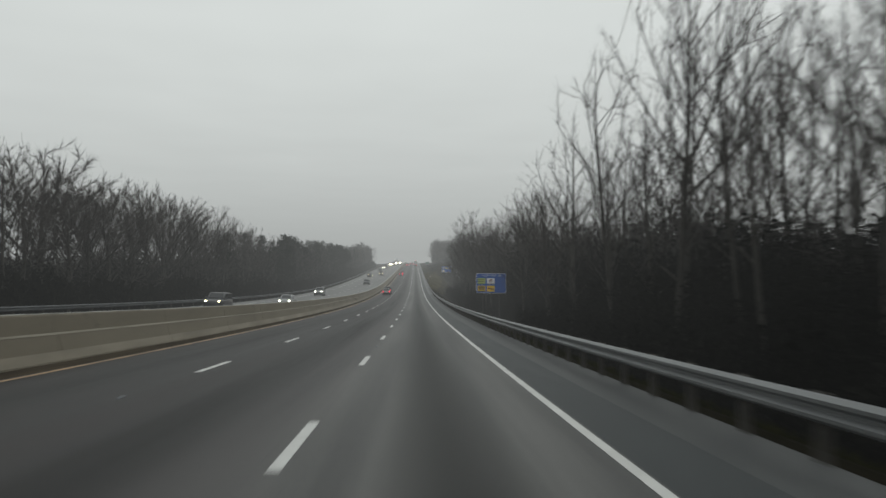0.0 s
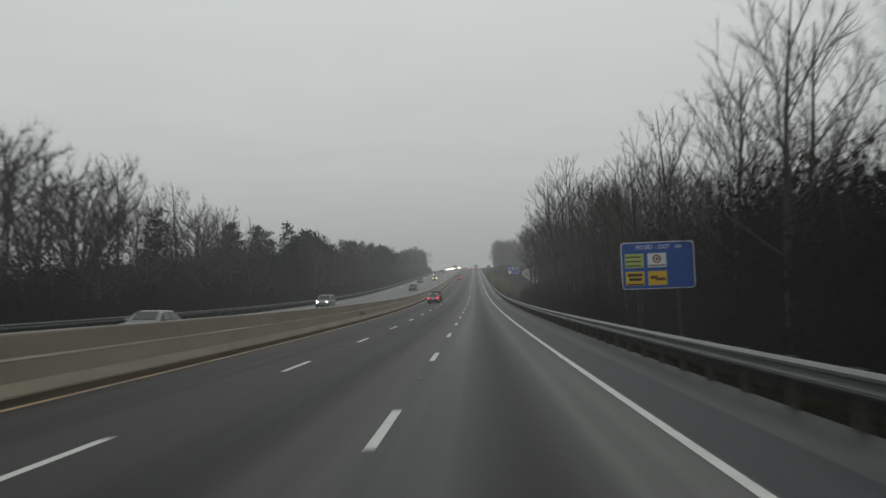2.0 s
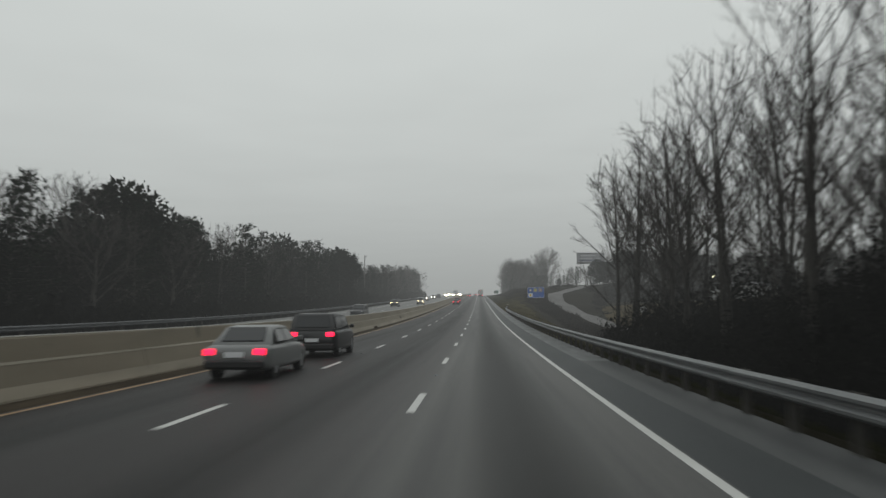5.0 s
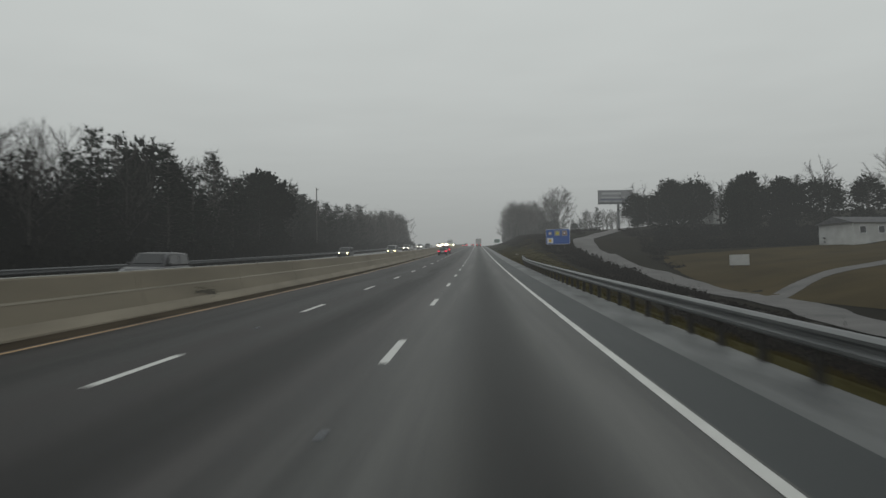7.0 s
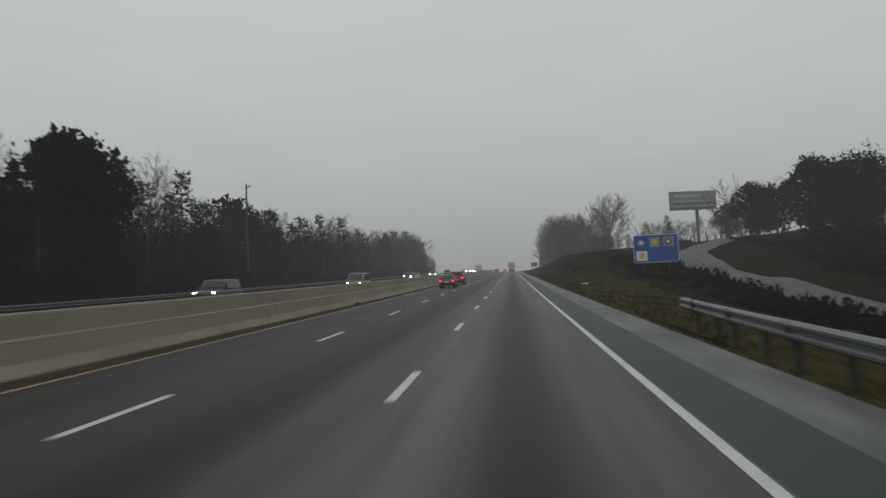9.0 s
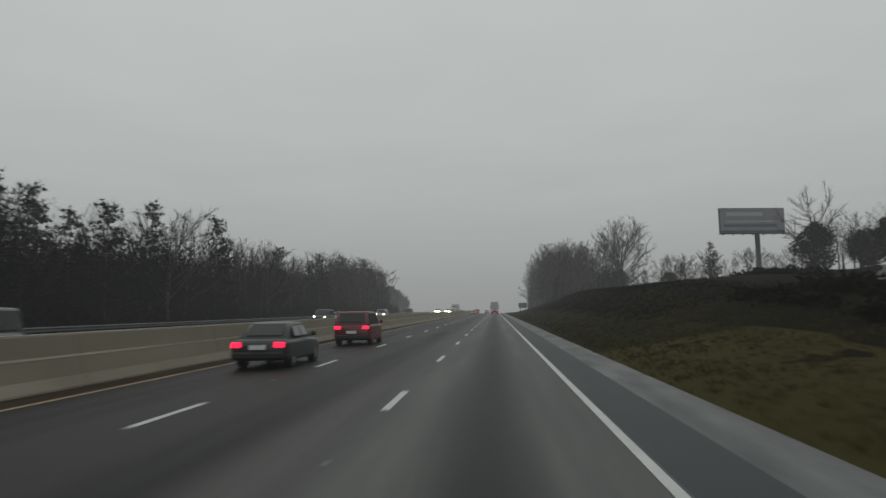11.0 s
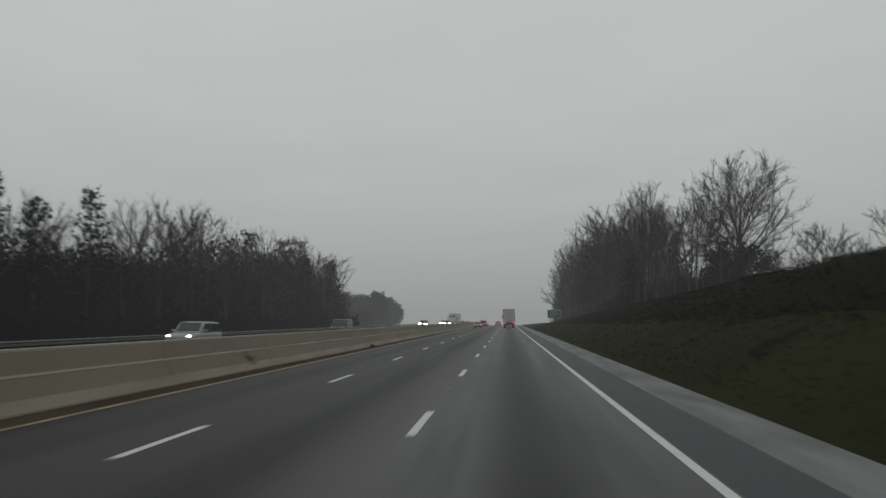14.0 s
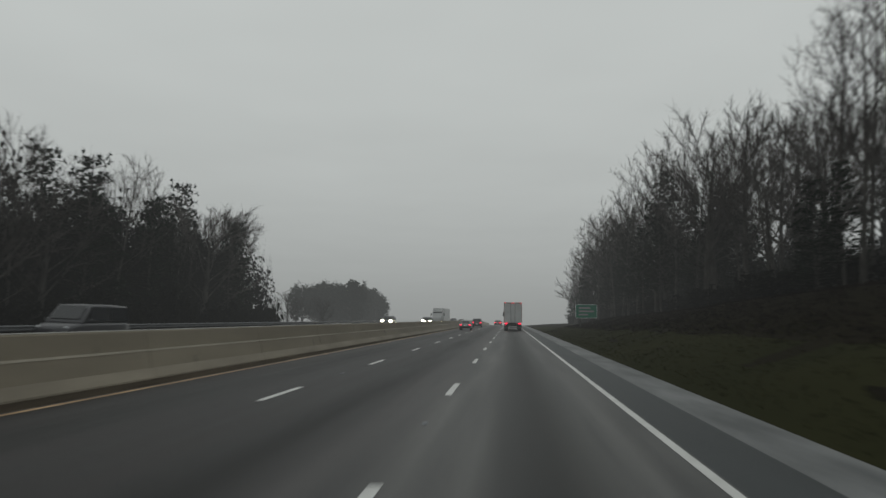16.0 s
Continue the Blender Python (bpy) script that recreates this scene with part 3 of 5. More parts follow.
POLE = dict(fork=0.40, stem=0.98, limbs=14, subs=1, rx=0.17, full=0.45, angle=(24, 50), lift=0.12, twigs=1500, fine=0.0065, sides=4)
EDGE = dict(fork=0.26, stem=0.96, limbs=18, subs=2, rx=0.25, full=0.5, angle=(28, 58), lift=0.08, twigs=4500, fine=0.007, sides=4)
ROUND = dict(fork=0.17, stem=0.62, limbs=22, subs=3, rx=0.42, full=0.45, angle=(16, 70), lift=0.09, twigs=19000, fine=0.0075, sides=4, bend=0.10)
FAR_TALL = dict(TALL, rx=0.25, subs=2, twigs=3700, fine=0.0105, sides=3)
FAR_POLE = dict(POLE, rx=0.18, subs=2, twigs=2300, fine=0.0105, sides=3)
FAR_ROUND = dict(ROUND, rx=0.33, subs=1, limbs=16, twigs=4200, fine=0.0115, sides=3, lift=0.09)


def bare_tree(kind, seed, height, r, label, cfg):
    """A leafless tree: stem, rising limbs, branches and a haze of fine twigs that ends at the crown's outline."""
    rng = random.Random(seed)
    a, b = Sticks(), Sticks()
    zf = height * cfg["fork"]
    lumps = [rng.uniform(0.82, 1.1) for _ in range(9)]

    def room(p, axis):
        """How far inside the crown's outline p lies: 1 on the axis, 0 on the outline."""
        u = (p.z - zf) / (height - zf)
        if u >= 1:
            return -1.0
        u = max(0.04, u) ** (math.log(0.5) / math.log(cfg["full"]))
        w = math.atan2(p.y - axis.y, p.x - axis.x)
        wide = cfg["rx"] * height * math.sin(math.pi * u) ** 0.48 * lumps[int((w / math.pi + 1) * 4.49)]
        return 1 - math.hypot(p.x - axis.x, p.y - axis.y) / max(0.1, wide)

    def reach(out, bones, p, d, most, r0, n, bend, lift, sides, axis, edge=-0.05):
        """A crooked branch that stops at the outline."""
        step, rr = most / n, r0
        for k in range(n):
            d = (d + rnd(rng, bend) + Vector((0, 0, lift))).normalized()
            q = p + d * step
            if room(q, axis) < edge and k:
                break
            r1 = max(0.009, r0 * (1 - 0.88 * (k + 1) / n))
            if sides < 3:
                out.twig(p, q + d * step * 0.3, rr)
            else:
                out.stick(p, q, rr, r1, sides)
            bones.append((p, q, d))
            p, rr = q, r1

    lean = Vector((rng.uniform(-0.03, 0.03), rng.uniform(-0.03, 0.03), 1)).normalized()
    stem, n_stem = [], 12
    p, d, rr = Vector((0, 0, -0.3)), lean, r
    for k in range(n_stem):
        d = (d + rnd(rng, 0.035) + Vector((0, 0, 0.03))).normalized()
        q = p + d * (height * cfg["stem"] / n_stem)
        r1 = r * max(0.09 if cfg["stem"] > 0.7 else 0.16, 1 - 0.92 * (k + 1) / n_stem)
        a.stick(p, q, rr, r1, 7)
        stem.append((p, q, r1))
        p, rr = q, r1
    limbs, boughs = [], []
    first = min(n_stem - 2, int(n_stem * cfg["fork"] / cfg["stem"]))
    for k in range(cfg["limbs"]):
        u = 0.9 * (k + rng.random()) / cfg["limbs"]
        p, q, r1 = stem[min(n_stem - 1, first + int(u * (n_stem - first)))]
        o = p.lerp(q, rng.random())
        low, high = cfg["angle"]
        turn = k * 2.4 + rng.uniform(-0.4, 0.4)
        tilt = radians(rng.uniform(low + (high - low) * (1 - u) * 0.6, high - (high - low) * u * 0.4))
        d = ((q - p).normalized() * math.cos(tilt) + Vector((math.cos(turn), math.sin(turn), 0)) * math.sin(tilt)).normalized()
        own = []
        most = min((height - o.z) * 1.15, height * (0.42 if cfg["stem"] > 0.7 else 0.85))
        n_limb = max(3, round(7 * most / (height * 0.4)))
        reach(a, own, o, d, most, max(0.03, min(r1, r * 0.5) * (rng.uniform(0.4, 0.6) if cfg["stem"] > 0.7 else rng.uniform(0.22, 0.42))), min(8, n_limb), cfg.get("bend", 0.10), cfg["lift"], cfg["sides"], o, -0.05 if cfg["stem"] > 0.7 else 0.2)
        limbs += own[1:]
        for p2, q2, d2 in own[1:]:
            for _ in range(cfg["subs"]):
                mine = []
                reach(b, mine, p2.lerp(q2, rng.random()), spread_out(rng, d2, 22, 52), most * rng.uniform(0.18, 0.42), 0.017, 3, 0.16, 0.07, 3 if cfg["sides"] > 3 else 2, o)
                boughs += mine
                if cfg["subs"] > 2 and mine:
                    reach(b, boughs, mine[-1][0], spread_out(rng, mine[-1][2], 20, 45), most * 0.16, 0.012, 2, 0.16, 0.05, 2, o)
    n_bough = int(cfg["twigs"] * 0.8)
    chosen = rng.choices(boughs, [(q - p).length for p, q, _ in boughs], k=n_bough)
    chosen += rng.choices(limbs, [(q - p).length for p, q, _ in limbs], k=cfg["twigs"] - n_bough)
    for p, q, d in chosen:
        d = (spread_out(rng, d, 12, 58) + Vector((0, 0, 0.12))).normalized()
        o = p.lerp(q, rng.random())
        ln = rng.uniform(0.25, 0.95)
        e = o + d * ln
        b.twig(o, e, cfg["fine"] * rng.uniform(0.6, 1.25))
    tree = empty(kind, Matrix())
    tagged(tree, label, "tree")
    part_of("trunk", a.mesh("trunk"), M_BARK, tree)
    part_of("crown", b.mesh("crown"), M_TWIG, tree)
    return tree


def needle_tree(kind, seed, height, label, width=0.24, bare=0.15, dense=1.0, power=0.5):
    """A pine or cedar: stem, drooping boughs, tufts of needles."""
    rng = random.Random(seed)
    a, b = Sticks(), Sticks()
    a.stick(Vector((0, 0, -0.3)), Vector((0, 0, height)), height * 0.014, 0.03, 7)
    z = height * bare
    while z < height * 0.98:
        u = (z - height * bare) / (height * (1 - bare))
        reach = height * width * (1 - u) ** power * rng.uniform(0.7, 1.15) + 0.3
        for k in range(rng.randint(4, 6)):
            w = rng.uniform(0, 2 * math.pi)
            tip = Vector((math.cos(w) * reach, math.sin(w) * reach, z + reach * rng.uniform(-0.05, 0.45)))
            base = Vector((0, 0, z))
            a.stick(base, tip, 0.045, 0.012, 3)
            tufts = max(3, int(reach * 2.9 * dense))
            for j in range(tufts):
                c = base.lerp(tip, 0.25 + 0.8 * (j + rng.random()) / tufts) + rnd(rng, 0.28)
                core = unit(rng)
                b.leaf(c - core * 0.3, core, core.orthogonal().normalized(), rng.uniform(0.3, 0.5), rng.uniform(0.25, 0.4))
                for _ in range(6):
                    dd = (unit(rng) + Vector((0, 0, 0.35))).normalized()
                    b.twig(c, c + dd * rng.uniform(0.30, 0.62), 0.031)
        z += height * 0.035 * rng.uniform(0.7, 1.3)
    tree = empty(kind, Matrix())
    tagged(tree, label, "tree")
    part_of("trunk", a.mesh("trunk"), M_BARK, tree)
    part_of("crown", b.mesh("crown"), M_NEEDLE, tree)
    return tree


def leafy_tree(kind, seed, height, wide, label, leaves=3400):
    """A dense evergreen broadleaf or old cedar: short stem, boughs, many leaves in uneven clumps."""
    rng = random.Random(seed)
    a, b = Sticks(), Sticks()
    a.stick(Vector((0, 0, -0.3)), Vector((0, 0, height * 0.8)), 0.22, 0.05, 7)
    lumps = []
    for _ in range(34):
        d = unit(rng)
        c = Vector((d.x * wide * 0.36, d.y * wide * 0.36, height * 0.54 + d.z * height * 0.34))
        lumps.append((c, rng.uniform(0.20, 0.29) * wide))
        a.stick(Vector((0, 0, max(0.5, c.z * 0.6))), c, 0.07, 0.02, 3)
    for k in range(leaves):
        c, r = lumps[rng.randrange(len(lumps))]
        d = unit(rng)
        inner = k % 5 < 2
        p = c + d * r * (rng.uniform(0.1, 0.75) if inner else rng.uniform(0.6, 1.05))
        dd = (d + unit(rng) * 0.8).normalized()
        big = rng.uniform(2.0, 2.8) if inner else 1.0
        b.leaf(p, dd, dd.orthogonal().normalized(), rng.uniform(0.16, 0.32) * big, rng.uniform(0.12, 0.22) * big)
    tree = empty(kind, Matrix())
    tagged(tree, label, "tree")
    part_of("trunk", a.mesh("trunk"), M_BARK, tree)
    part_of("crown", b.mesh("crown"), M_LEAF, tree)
    return tree


def thicket_mesh(seed, length, deep, high, inner, leaves, twigs, stems, big=1.0):
    """Tangled undergrowth: stems, a dense dark heart of leaves, small outer leaves and rising twigs."""
    rng = random.Random(seed)
    b = Sticks()
    tops = [rng.uniform(0.65, 1.1) * high for _ in range(7)]

    def top_at(y):
        return tops[int(min(6, max(0, y / length * 7)))]

    def spot():
        return rng.uniform(-deep / 2, deep / 2), rng.uniform(-0.4, length + 0.4)
    for _ in range(stems):
        x, y = spot()
        q = Vector((x + rng.uniform(-0.6, 0.6), y + rng.uniform(-0.6, 0.6), rng.uniform(0.4, 0.8) * high))
        b.stick(Vector((x, y, -0.6)), q, 0.03, 0.01, 3)
    for _ in range(inner):
        x, y = spot()
        f = rng.uniform(0.0, 0.68)
        p = Vector((x * 0.75, y, top_at(y) * f - 0.3))
        upper = f > 0.38 and high > 5
        for _ in range(3 if upper else 1):
            d = unit(rng)
            size = big * (0.52 if upper else 1.0)
            b.leaf(p + rnd(rng, 0.5) if upper else p, d, d.orthogonal().normalized(), rng.uniform(0.4, 0.75) * size, rng.uniform(0.3, 0.5) * size)
    for _ in range(leaves):
        x, y = spot()
        p = Vector((x, y, top_at(y) * rng.uniform(0.0, 0.85) - 0.3))
        d = unit(rng)
        b.leaf(p, d, d.orthogonal().normalized(), rng.uniform(0.10, 0.24) * big, rng.uniform(0.07, 0.15) * big)
    for _ in range(twigs):
        x, y = spot()
        p = Vector((x, y, top_at(y) * rng.uniform(0.1, 0.6) - 0.3))
        d = (unit(rng) + Vector((0, 0, 0.9))).normalized()
        b.twig(p, p + d * rng.uniform(0.3, 1.0), rng.uniform(0.006, 0.013) * big)
    # shoots that rise out of the mass, each with its own side twigs
    for _ in range(twigs // 16):
        x, y = spot()
        foot = Vector((x * 0.8, y, top_at(y) * rng.uniform(0.35, 0.55)))
        tip = foot + Vector((rng.uniform(-0.5, 0.5), rng.uniform(-0.5, 0.5), top_at(y) * rng.uniform(0.14, 0.36)))
        b.stick(foot, tip, 0.014 * big, 0.005 * big, 3)
        for k in range(4):
            p = foot.lerp(tip, rng.uniform(0.35, 0.95))
            d = (unit(rng) + Vector((0, 0, 0.9))).normalized()
            b.twig(p, p + d * rng.uniform(0.25, 0.7), rng.uniform(0.006, 0.011) * big)
    return b.mesh("undergrowth")


class Nursery:
    """Uses each grown plant once where it stands, and copies it from then on."""

    def __init__(self, protos):
        self.protos, self.used = protos, set()

    def plant(self, i, x, y, s, sz, rng, sink=0.25):
        m = pose(x, y, land(x, y) - sink, 0, 0, rng.uniform(0, 360)) @ Matrix.Diagonal((s, s, sz, 1))
        ob = self.protos[i]
        if i in self.used:
            return copy_thing(ob, m @ Matrix.Diagonal((1 / ob.scale.x, 1 / ob.scale.y, 1 / ob.scale.z, 1)))
        self.used.add(i)
        ob.matrix_basis = m
        return ob


BARE_LABEL = "tall bare grey winter tree with fine twigs in the wood"
POLE_LABEL = "slender bare pole-like winter tree at the wood's edge"
EDGE_LABEL = "tall bare winter tree, densely twigged, at the end of the wood"
ROUND_LABEL = "broad bare winter tree with a rounded crown of twigs"
NURSERY = Nursery([
    bare_tree("bare_tree", 11, 18, 0.21, BARE_LABEL, TALL),
    bare_tree("bare_tree", 12, 18, 0.24, BARE_LABEL, TALL),
    bare_tree("bare_tree", 13, 18, 0.18, BARE_LABEL, TALL),
    bare_tree("slender_bare_tree", 21, 18, 0.14, POLE_LABEL, POLE),
    bare_tree("slender_bare_tree", 22, 18, 0.16, POLE_LABEL, POLE),
    bare_tree("round_bare_tree", 31, 13, 0.42, ROUND_LABEL, ROUND),
    bare_tree("round_bare_tree", 33, 13, 0.36, ROUND_LABEL, ROUND),
    needle_tree("pine_tree", 41, 15, "dark green pine in the wood", 0.2, 0.12),
    needle_tree("pine_tree", 42, 15, "dark green pine in the wood", 0.15, 0.25),
    leafy_tree("evergreen_tree", 51, 9, 6.0, "dark dense evergreen tree with a rounded crown"),
    leafy_tree("evergreen_tree", 52, 10, 7.5, "dark dense evergreen tree with a rounded crown"),
    bare_tree("bare_tree", 14, 18, 0.21, BARE_LABEL, FAR_TALL),
    bare_tree("bare_tree", 15, 18, 0.24, BARE_LABEL, FAR_TALL),
    bare_tree("slender_bare_tree", 23, 18, 0.15, POLE_LABEL, FAR_POLE),
    bare_tree("slender_bare_tree", 24, 18, 0.16, POLE_LABEL, FAR_POLE),
    bare_tree("round_bare_tree", 35, 13, 0.40, ROUND_LABEL, FAR_ROUND),
    bare_tree("round_bare_tree", 36, 13, 0.36, ROUND_LABEL, FAR_ROUND),
    bare_tree("bare_tree", 17, 18, 0.24, EDGE_LABEL, EDGE),
    bare_tree("bare_tree", 18, 18, 0.20, EDGE_LABEL, EDGE),
])
T_TALL, T_POLE, T_PINE, T_LEAF = (0, 1, 2), (3, 4), (7, 8), (9, 10)
F_TALL, F_POLE, F_ROUND, T_EDGE = (11, 12), (13, 14), (15, 16), (17, 18)
GROWN = [max(v.co.z for c in ob.children for v in c.data.vertices) for ob in NURSERY.protos]


def grow(pick, x, y, height, rng):
    group = grove
    i = rng.choice(pick)
    if i in T_LEAF:
        height = min(height, 18.0)
    s = height / GROWN[i]
    tagged(NURSERY.plant(i, x, y, s * rng.uniform(0.9, 1.15), s, rng), group=group)


rng = random.Random(7)
grove = "trees of the wood beyond the oncoming lanes"
# wood beyond the oncoming lanes
L_Y = (-60, 60, 105, 130, 180, 210, 300, 347, 366, 400, 430, 465, 507, 542, 580, 612)
L_H = (16, 17, 19.5, 19, 17, 17, 17, 18.5, 16, 15.5, 16, 16, 17, 19, 19, 19)
for x0, gap, deep in ((-34.0, 5.0, 2.5), (-40.0, 5.0, 4)):
    y = 12.0
    while y < 588:
        h = float(np.interp(y, L_Y, L_H)) * rng.uniform(0.8, 1.08)
        if x0 > -38:
            h *= 0.92
        if 180 < y < 420:
            pick = T_PINE * 5 + F_POLE + F_TALL + F_ROUND[:1] + T_LEAF[:1]
        elif y > 520:
            pick = T_PINE * 3 + F_POLE + F_TALL + F_ROUND + T_LEAF[:1]
        elif y > 420:
            pick = F_POLE + F_TALL * 2 + T_PINE * 2 + F_ROUND * 2
        else:
            pick = F_TALL * 4 + F_POLE + F_ROUND * 3 + (T_PINE[:1] if x0 > -38 else ())
        if not (x0 > -38 and 371 < y < 384):
            grow(pick, x0 - rng.uniform(0, deep), y, h, rng)
        y += gap * rng.uniform(0.6, 1.4)
for x, y, h, pick in ((-39, 84, 19.5, F_ROUND), (-40, 97, 18, F_ROUND), (-39, 114, 20, F_TALL), (-38, 119, 18.5, F_ROUND), (-40, 126, 19, F_TALL), (-45, 194, 19, F_TALL), (-40.7, 351, 17.5, T_PINE), (-39.5, 346, 16.5, T_PINE),
                      (-43, 184, 18, F_ROUND), (-38, 583, 17, T_PINE), (-52, 313, 20, F_TALL), (-44, 268, 17, T_PINE), (-43, 232, 18, F_TALL)):
    grow(pick, x, y, h, rng)
# far clump after the wood's end
grove = "trees of the far clump"
for k in range(34):
    grow(T_LEAF * 3 + T_PINE + F_ROUND[:1], rng.uniform(-86, -57), rng.uniform(755, 825), rng.uniform(15, 20.5), rng)
for k in range(8):
    grow(F_ROUND + F_POLE, rng.uniform(-46, -40), rng.uniform(600, 650), rng.uniform(5, 9), rng)
# wood behind the shoulder's guard rail
grove = "trees of the wood behind the guard rail"
R_Y, R_H = (-60, 55, 70, 122, 131, 140, 155, 172, 190, 235), (19, 19, 14, 13.5, 14.5, 19, 20.5, 19.5, 17.5, 17)
for x0, gap, deep, y_end in ((10.8, 4.0, 2.5, 208), (15.5, 3.4, 4, 208), (21, 5.0, 6, 200)):
    y = 4.0
    while y < y_end:
        h = float(np.interp(y, R_Y, R_H)) * rng.uniform(0.78, 1.12)
        if not (x0 < 13 and 86 < y < 116):
            near = T_TALL * 2 + T_POLE * 2 if x0 < 12 else F_TALL * 2 + F_POLE * 2
            grow(near, x0 + rng.uniform(0, deep), y, h, rng)
        y += gap * rng.uniform(0.6, 1.4) * (0.82 if y > 118 else 1.0)
for x, y, h in ((13.6, 100, 19), (15.5, 104, 19), (14, 108, 17), (16, 112, 18), (13.6, 118, 18)):
    grow(T_TALL, x, y, h, rng)
for x, y, h in ((11.2, 222.5, 17.5), (12.9, 223.5, 17), (11.6, 218, 18.5), (14.2, 219, 18), (12.4, 213.5, 18.5), (12.0, 208, 18), (13.6, 215.5, 17.5), (15.4, 222, 17.5), (16.2, 216, 18.5)):
    grow(T_EDGE, x, y, h, rng)
# wood on the cutting's crest
grove = "trees on the cutting's crest"
C_Y, C_H = (500, 530, 551, 590, 622, 690), (13, 15.5, 18, 19, 20, 13)
for x0, gap, deep in ((15, 4.0, 3), (20.5, 4.2, 4), (27, 5.5, 8)):
    y = {15: 514.0, 20.5: 512.0, 27: 537.0}[x0]
    while y < 690:
        h = float(np.interp(y, C_Y, C_H)) * rng.uniform(0.75, 1.1)
        near = F_TALL * 2 + F_POLE * 2 + F_ROUND
        grow(near, x0 + rng.uniform(0, deep), y, h, rng)
        if rng.random() < (0.4 if y < 550 else 0.85):
            grow(T_PINE, x0 + rng.uniform(0, deep), y + 2, h * (rng.uniform(0.3, 0.5) if y < 550 else rng.uniform(0.5, 0.85)), rng)
        y += gap * rng.uniform(0.6, 1.4)
CREST = ((33.4, 539, 23.2, (5,)), (27, 522, 8, (7,)), (25, 517, 7, (7,)), (31, 526, 7.5, (9,)),
         (36, 534, 8, (7,)), (29, 530, 8, (10,)))
for x, y, h, pick in CREST:
    grow(pick, x, y, h, rng)
SLOPE = ((44, 515, 10, F_ROUND), (52, 522, 11, F_ROUND), (38, 498, 6, (7,)), (35, 492, 4.5, (9,)), (58, 508, 10, F_ROUND),
         (66, 512, 10, F_TALL), (44.5, 540, 12, F_ROUND), (50, 548, 13, F_ROUND), (56, 555, 12, F_ROUND), (49, 562, 10, F_ROUND), (62, 566, 13, F_ROUND), (50, 490, 8, F_ROUND), (62, 492, 9, F_ROUND))
for x, y, h, pick in SLOPE:
    grow(pick, x, y, h, rng)
# trees on the hill behind the side road
grove = "trees on the hill by the side road"
HILL = ((38.3, 405, 9.4, (9,)), (40.5, 400, 9.5, (10,)), (46, 401, 12, (9,)), (50.5, 397, 12.5, (10,)), (57, 381, 13, (9,)), (50, 366, 11.5, (10,)), (55, 372, 13, (9,)), (45, 386, 9, (10,)),  (43.5, 393, 12.5, (9,)), (48.2, 389, 13.3, (10,)), (57, 383.5, 10.5, (9,)), (62, 378, 11.5, (10,)), (60, 372, 12, (9,)),
        (67, 369, 12, (10,)), (73, 363, 11, (9,)), (79, 357, 11, (10,)), (70, 376, 15, F_ROUND), (80, 368, 16, F_ROUND), (88, 356, 15, F_ROUND))
for x, y, h, pick in HILL:
    grow(pick, x, y, h, rng)
CROWN = ((85, 345, 11, (9,)), (51.5, 464, 16, F_ROUND), (60, 425, 11, F_TALL), (70, 405, 12, F_ROUND), (92, 372, 12, F_TALL), (94, 340, 11, (10,)),
         (31, 425, 3, F_ROUND), (56, 395, 12, F_ROUND), (82, 326, 9, (9,)), (90, 314, 10, F_ROUND))
for x, y, h, pick in CROWN:
    grow(pick, x, y, h, rng)
for k in range(36):
    x = rng.uniform(50, 100)
    grow(T_LEAF + T_PINE + F_ROUND * 2 + F_TALL, x, 442 - 0.9 * (x - 50) + rng.uniform(0, 30), rng.uniform(7, 11), rng)
for k in range(16):
    grow(F_ROUND * 2 + F_TALL + T_PINE, rng.uniform(34, 80), rng.uniform(484, 560), rng.uniform(6, 10), rng)

# undergrowth along the woods' edges, and tall masses that fill their dark insides
thick = [thicket_mesh(60 + k, 6.0, 3.2, 4.6, 420, 700, 1500, 26, 0.7) for k in range(3)]
fine = [thicket_mesh(85 + k, 6.0, 3.6, 10.0, 600, 500, 1500, 14, 1.0) for k in range(3)]
tall = [thicket_mesh(75 + k, 6.0, 3.6, 10.0, 640, 0, 1100, 8, 1.1) for k in range(3)]
coarse = [thicket_mesh(65 + k, 6.0, 3.2, 4.6, 260, 160, 500, 10, 1.2) for k in range(3)]
deep = [thicket_mesh(95 + k, 6.0, 3.6, 10.0, 420, 0, 0, 0, 2.3) for k in range(2)]
low = [thicket_mesh(70 + k, 6.0, 2.2, 1.5, 430, 200, 160, 10, 0.8) for k in range(2)]


def undergrowth(meshes, x, y, s, sz, label, material, long=1.0):
    ob = part_of("undergrowth", rng.choice(meshes), material)
    ob.matrix_basis = pose(x, y, land(x, y) - 0.2, 0, 0, rng.uniform(-8, 8)) @ Matrix.Diagonal((s, long, sz, 1))
    tagged(ob, label, "undergrowth", kind="stuff")


def crest_fill(y):
    """How tall the undergrowth stands inside the wood on the cutting's crest."""
    return float(np.interp(y, (535, 556, 620, 690), (0.6, 1.0, 0.88, 0.5)))


def dense(y):
    """How tall the undergrowth stands inside the wood behind the guard rail."""
    return float(np.interp(y, (55, 78, 86, 114, 128, 150, 185, 205), (1.15, 1.4, 1.6, 1.6, 1.35, 1.35, 1.2, 1.1)))


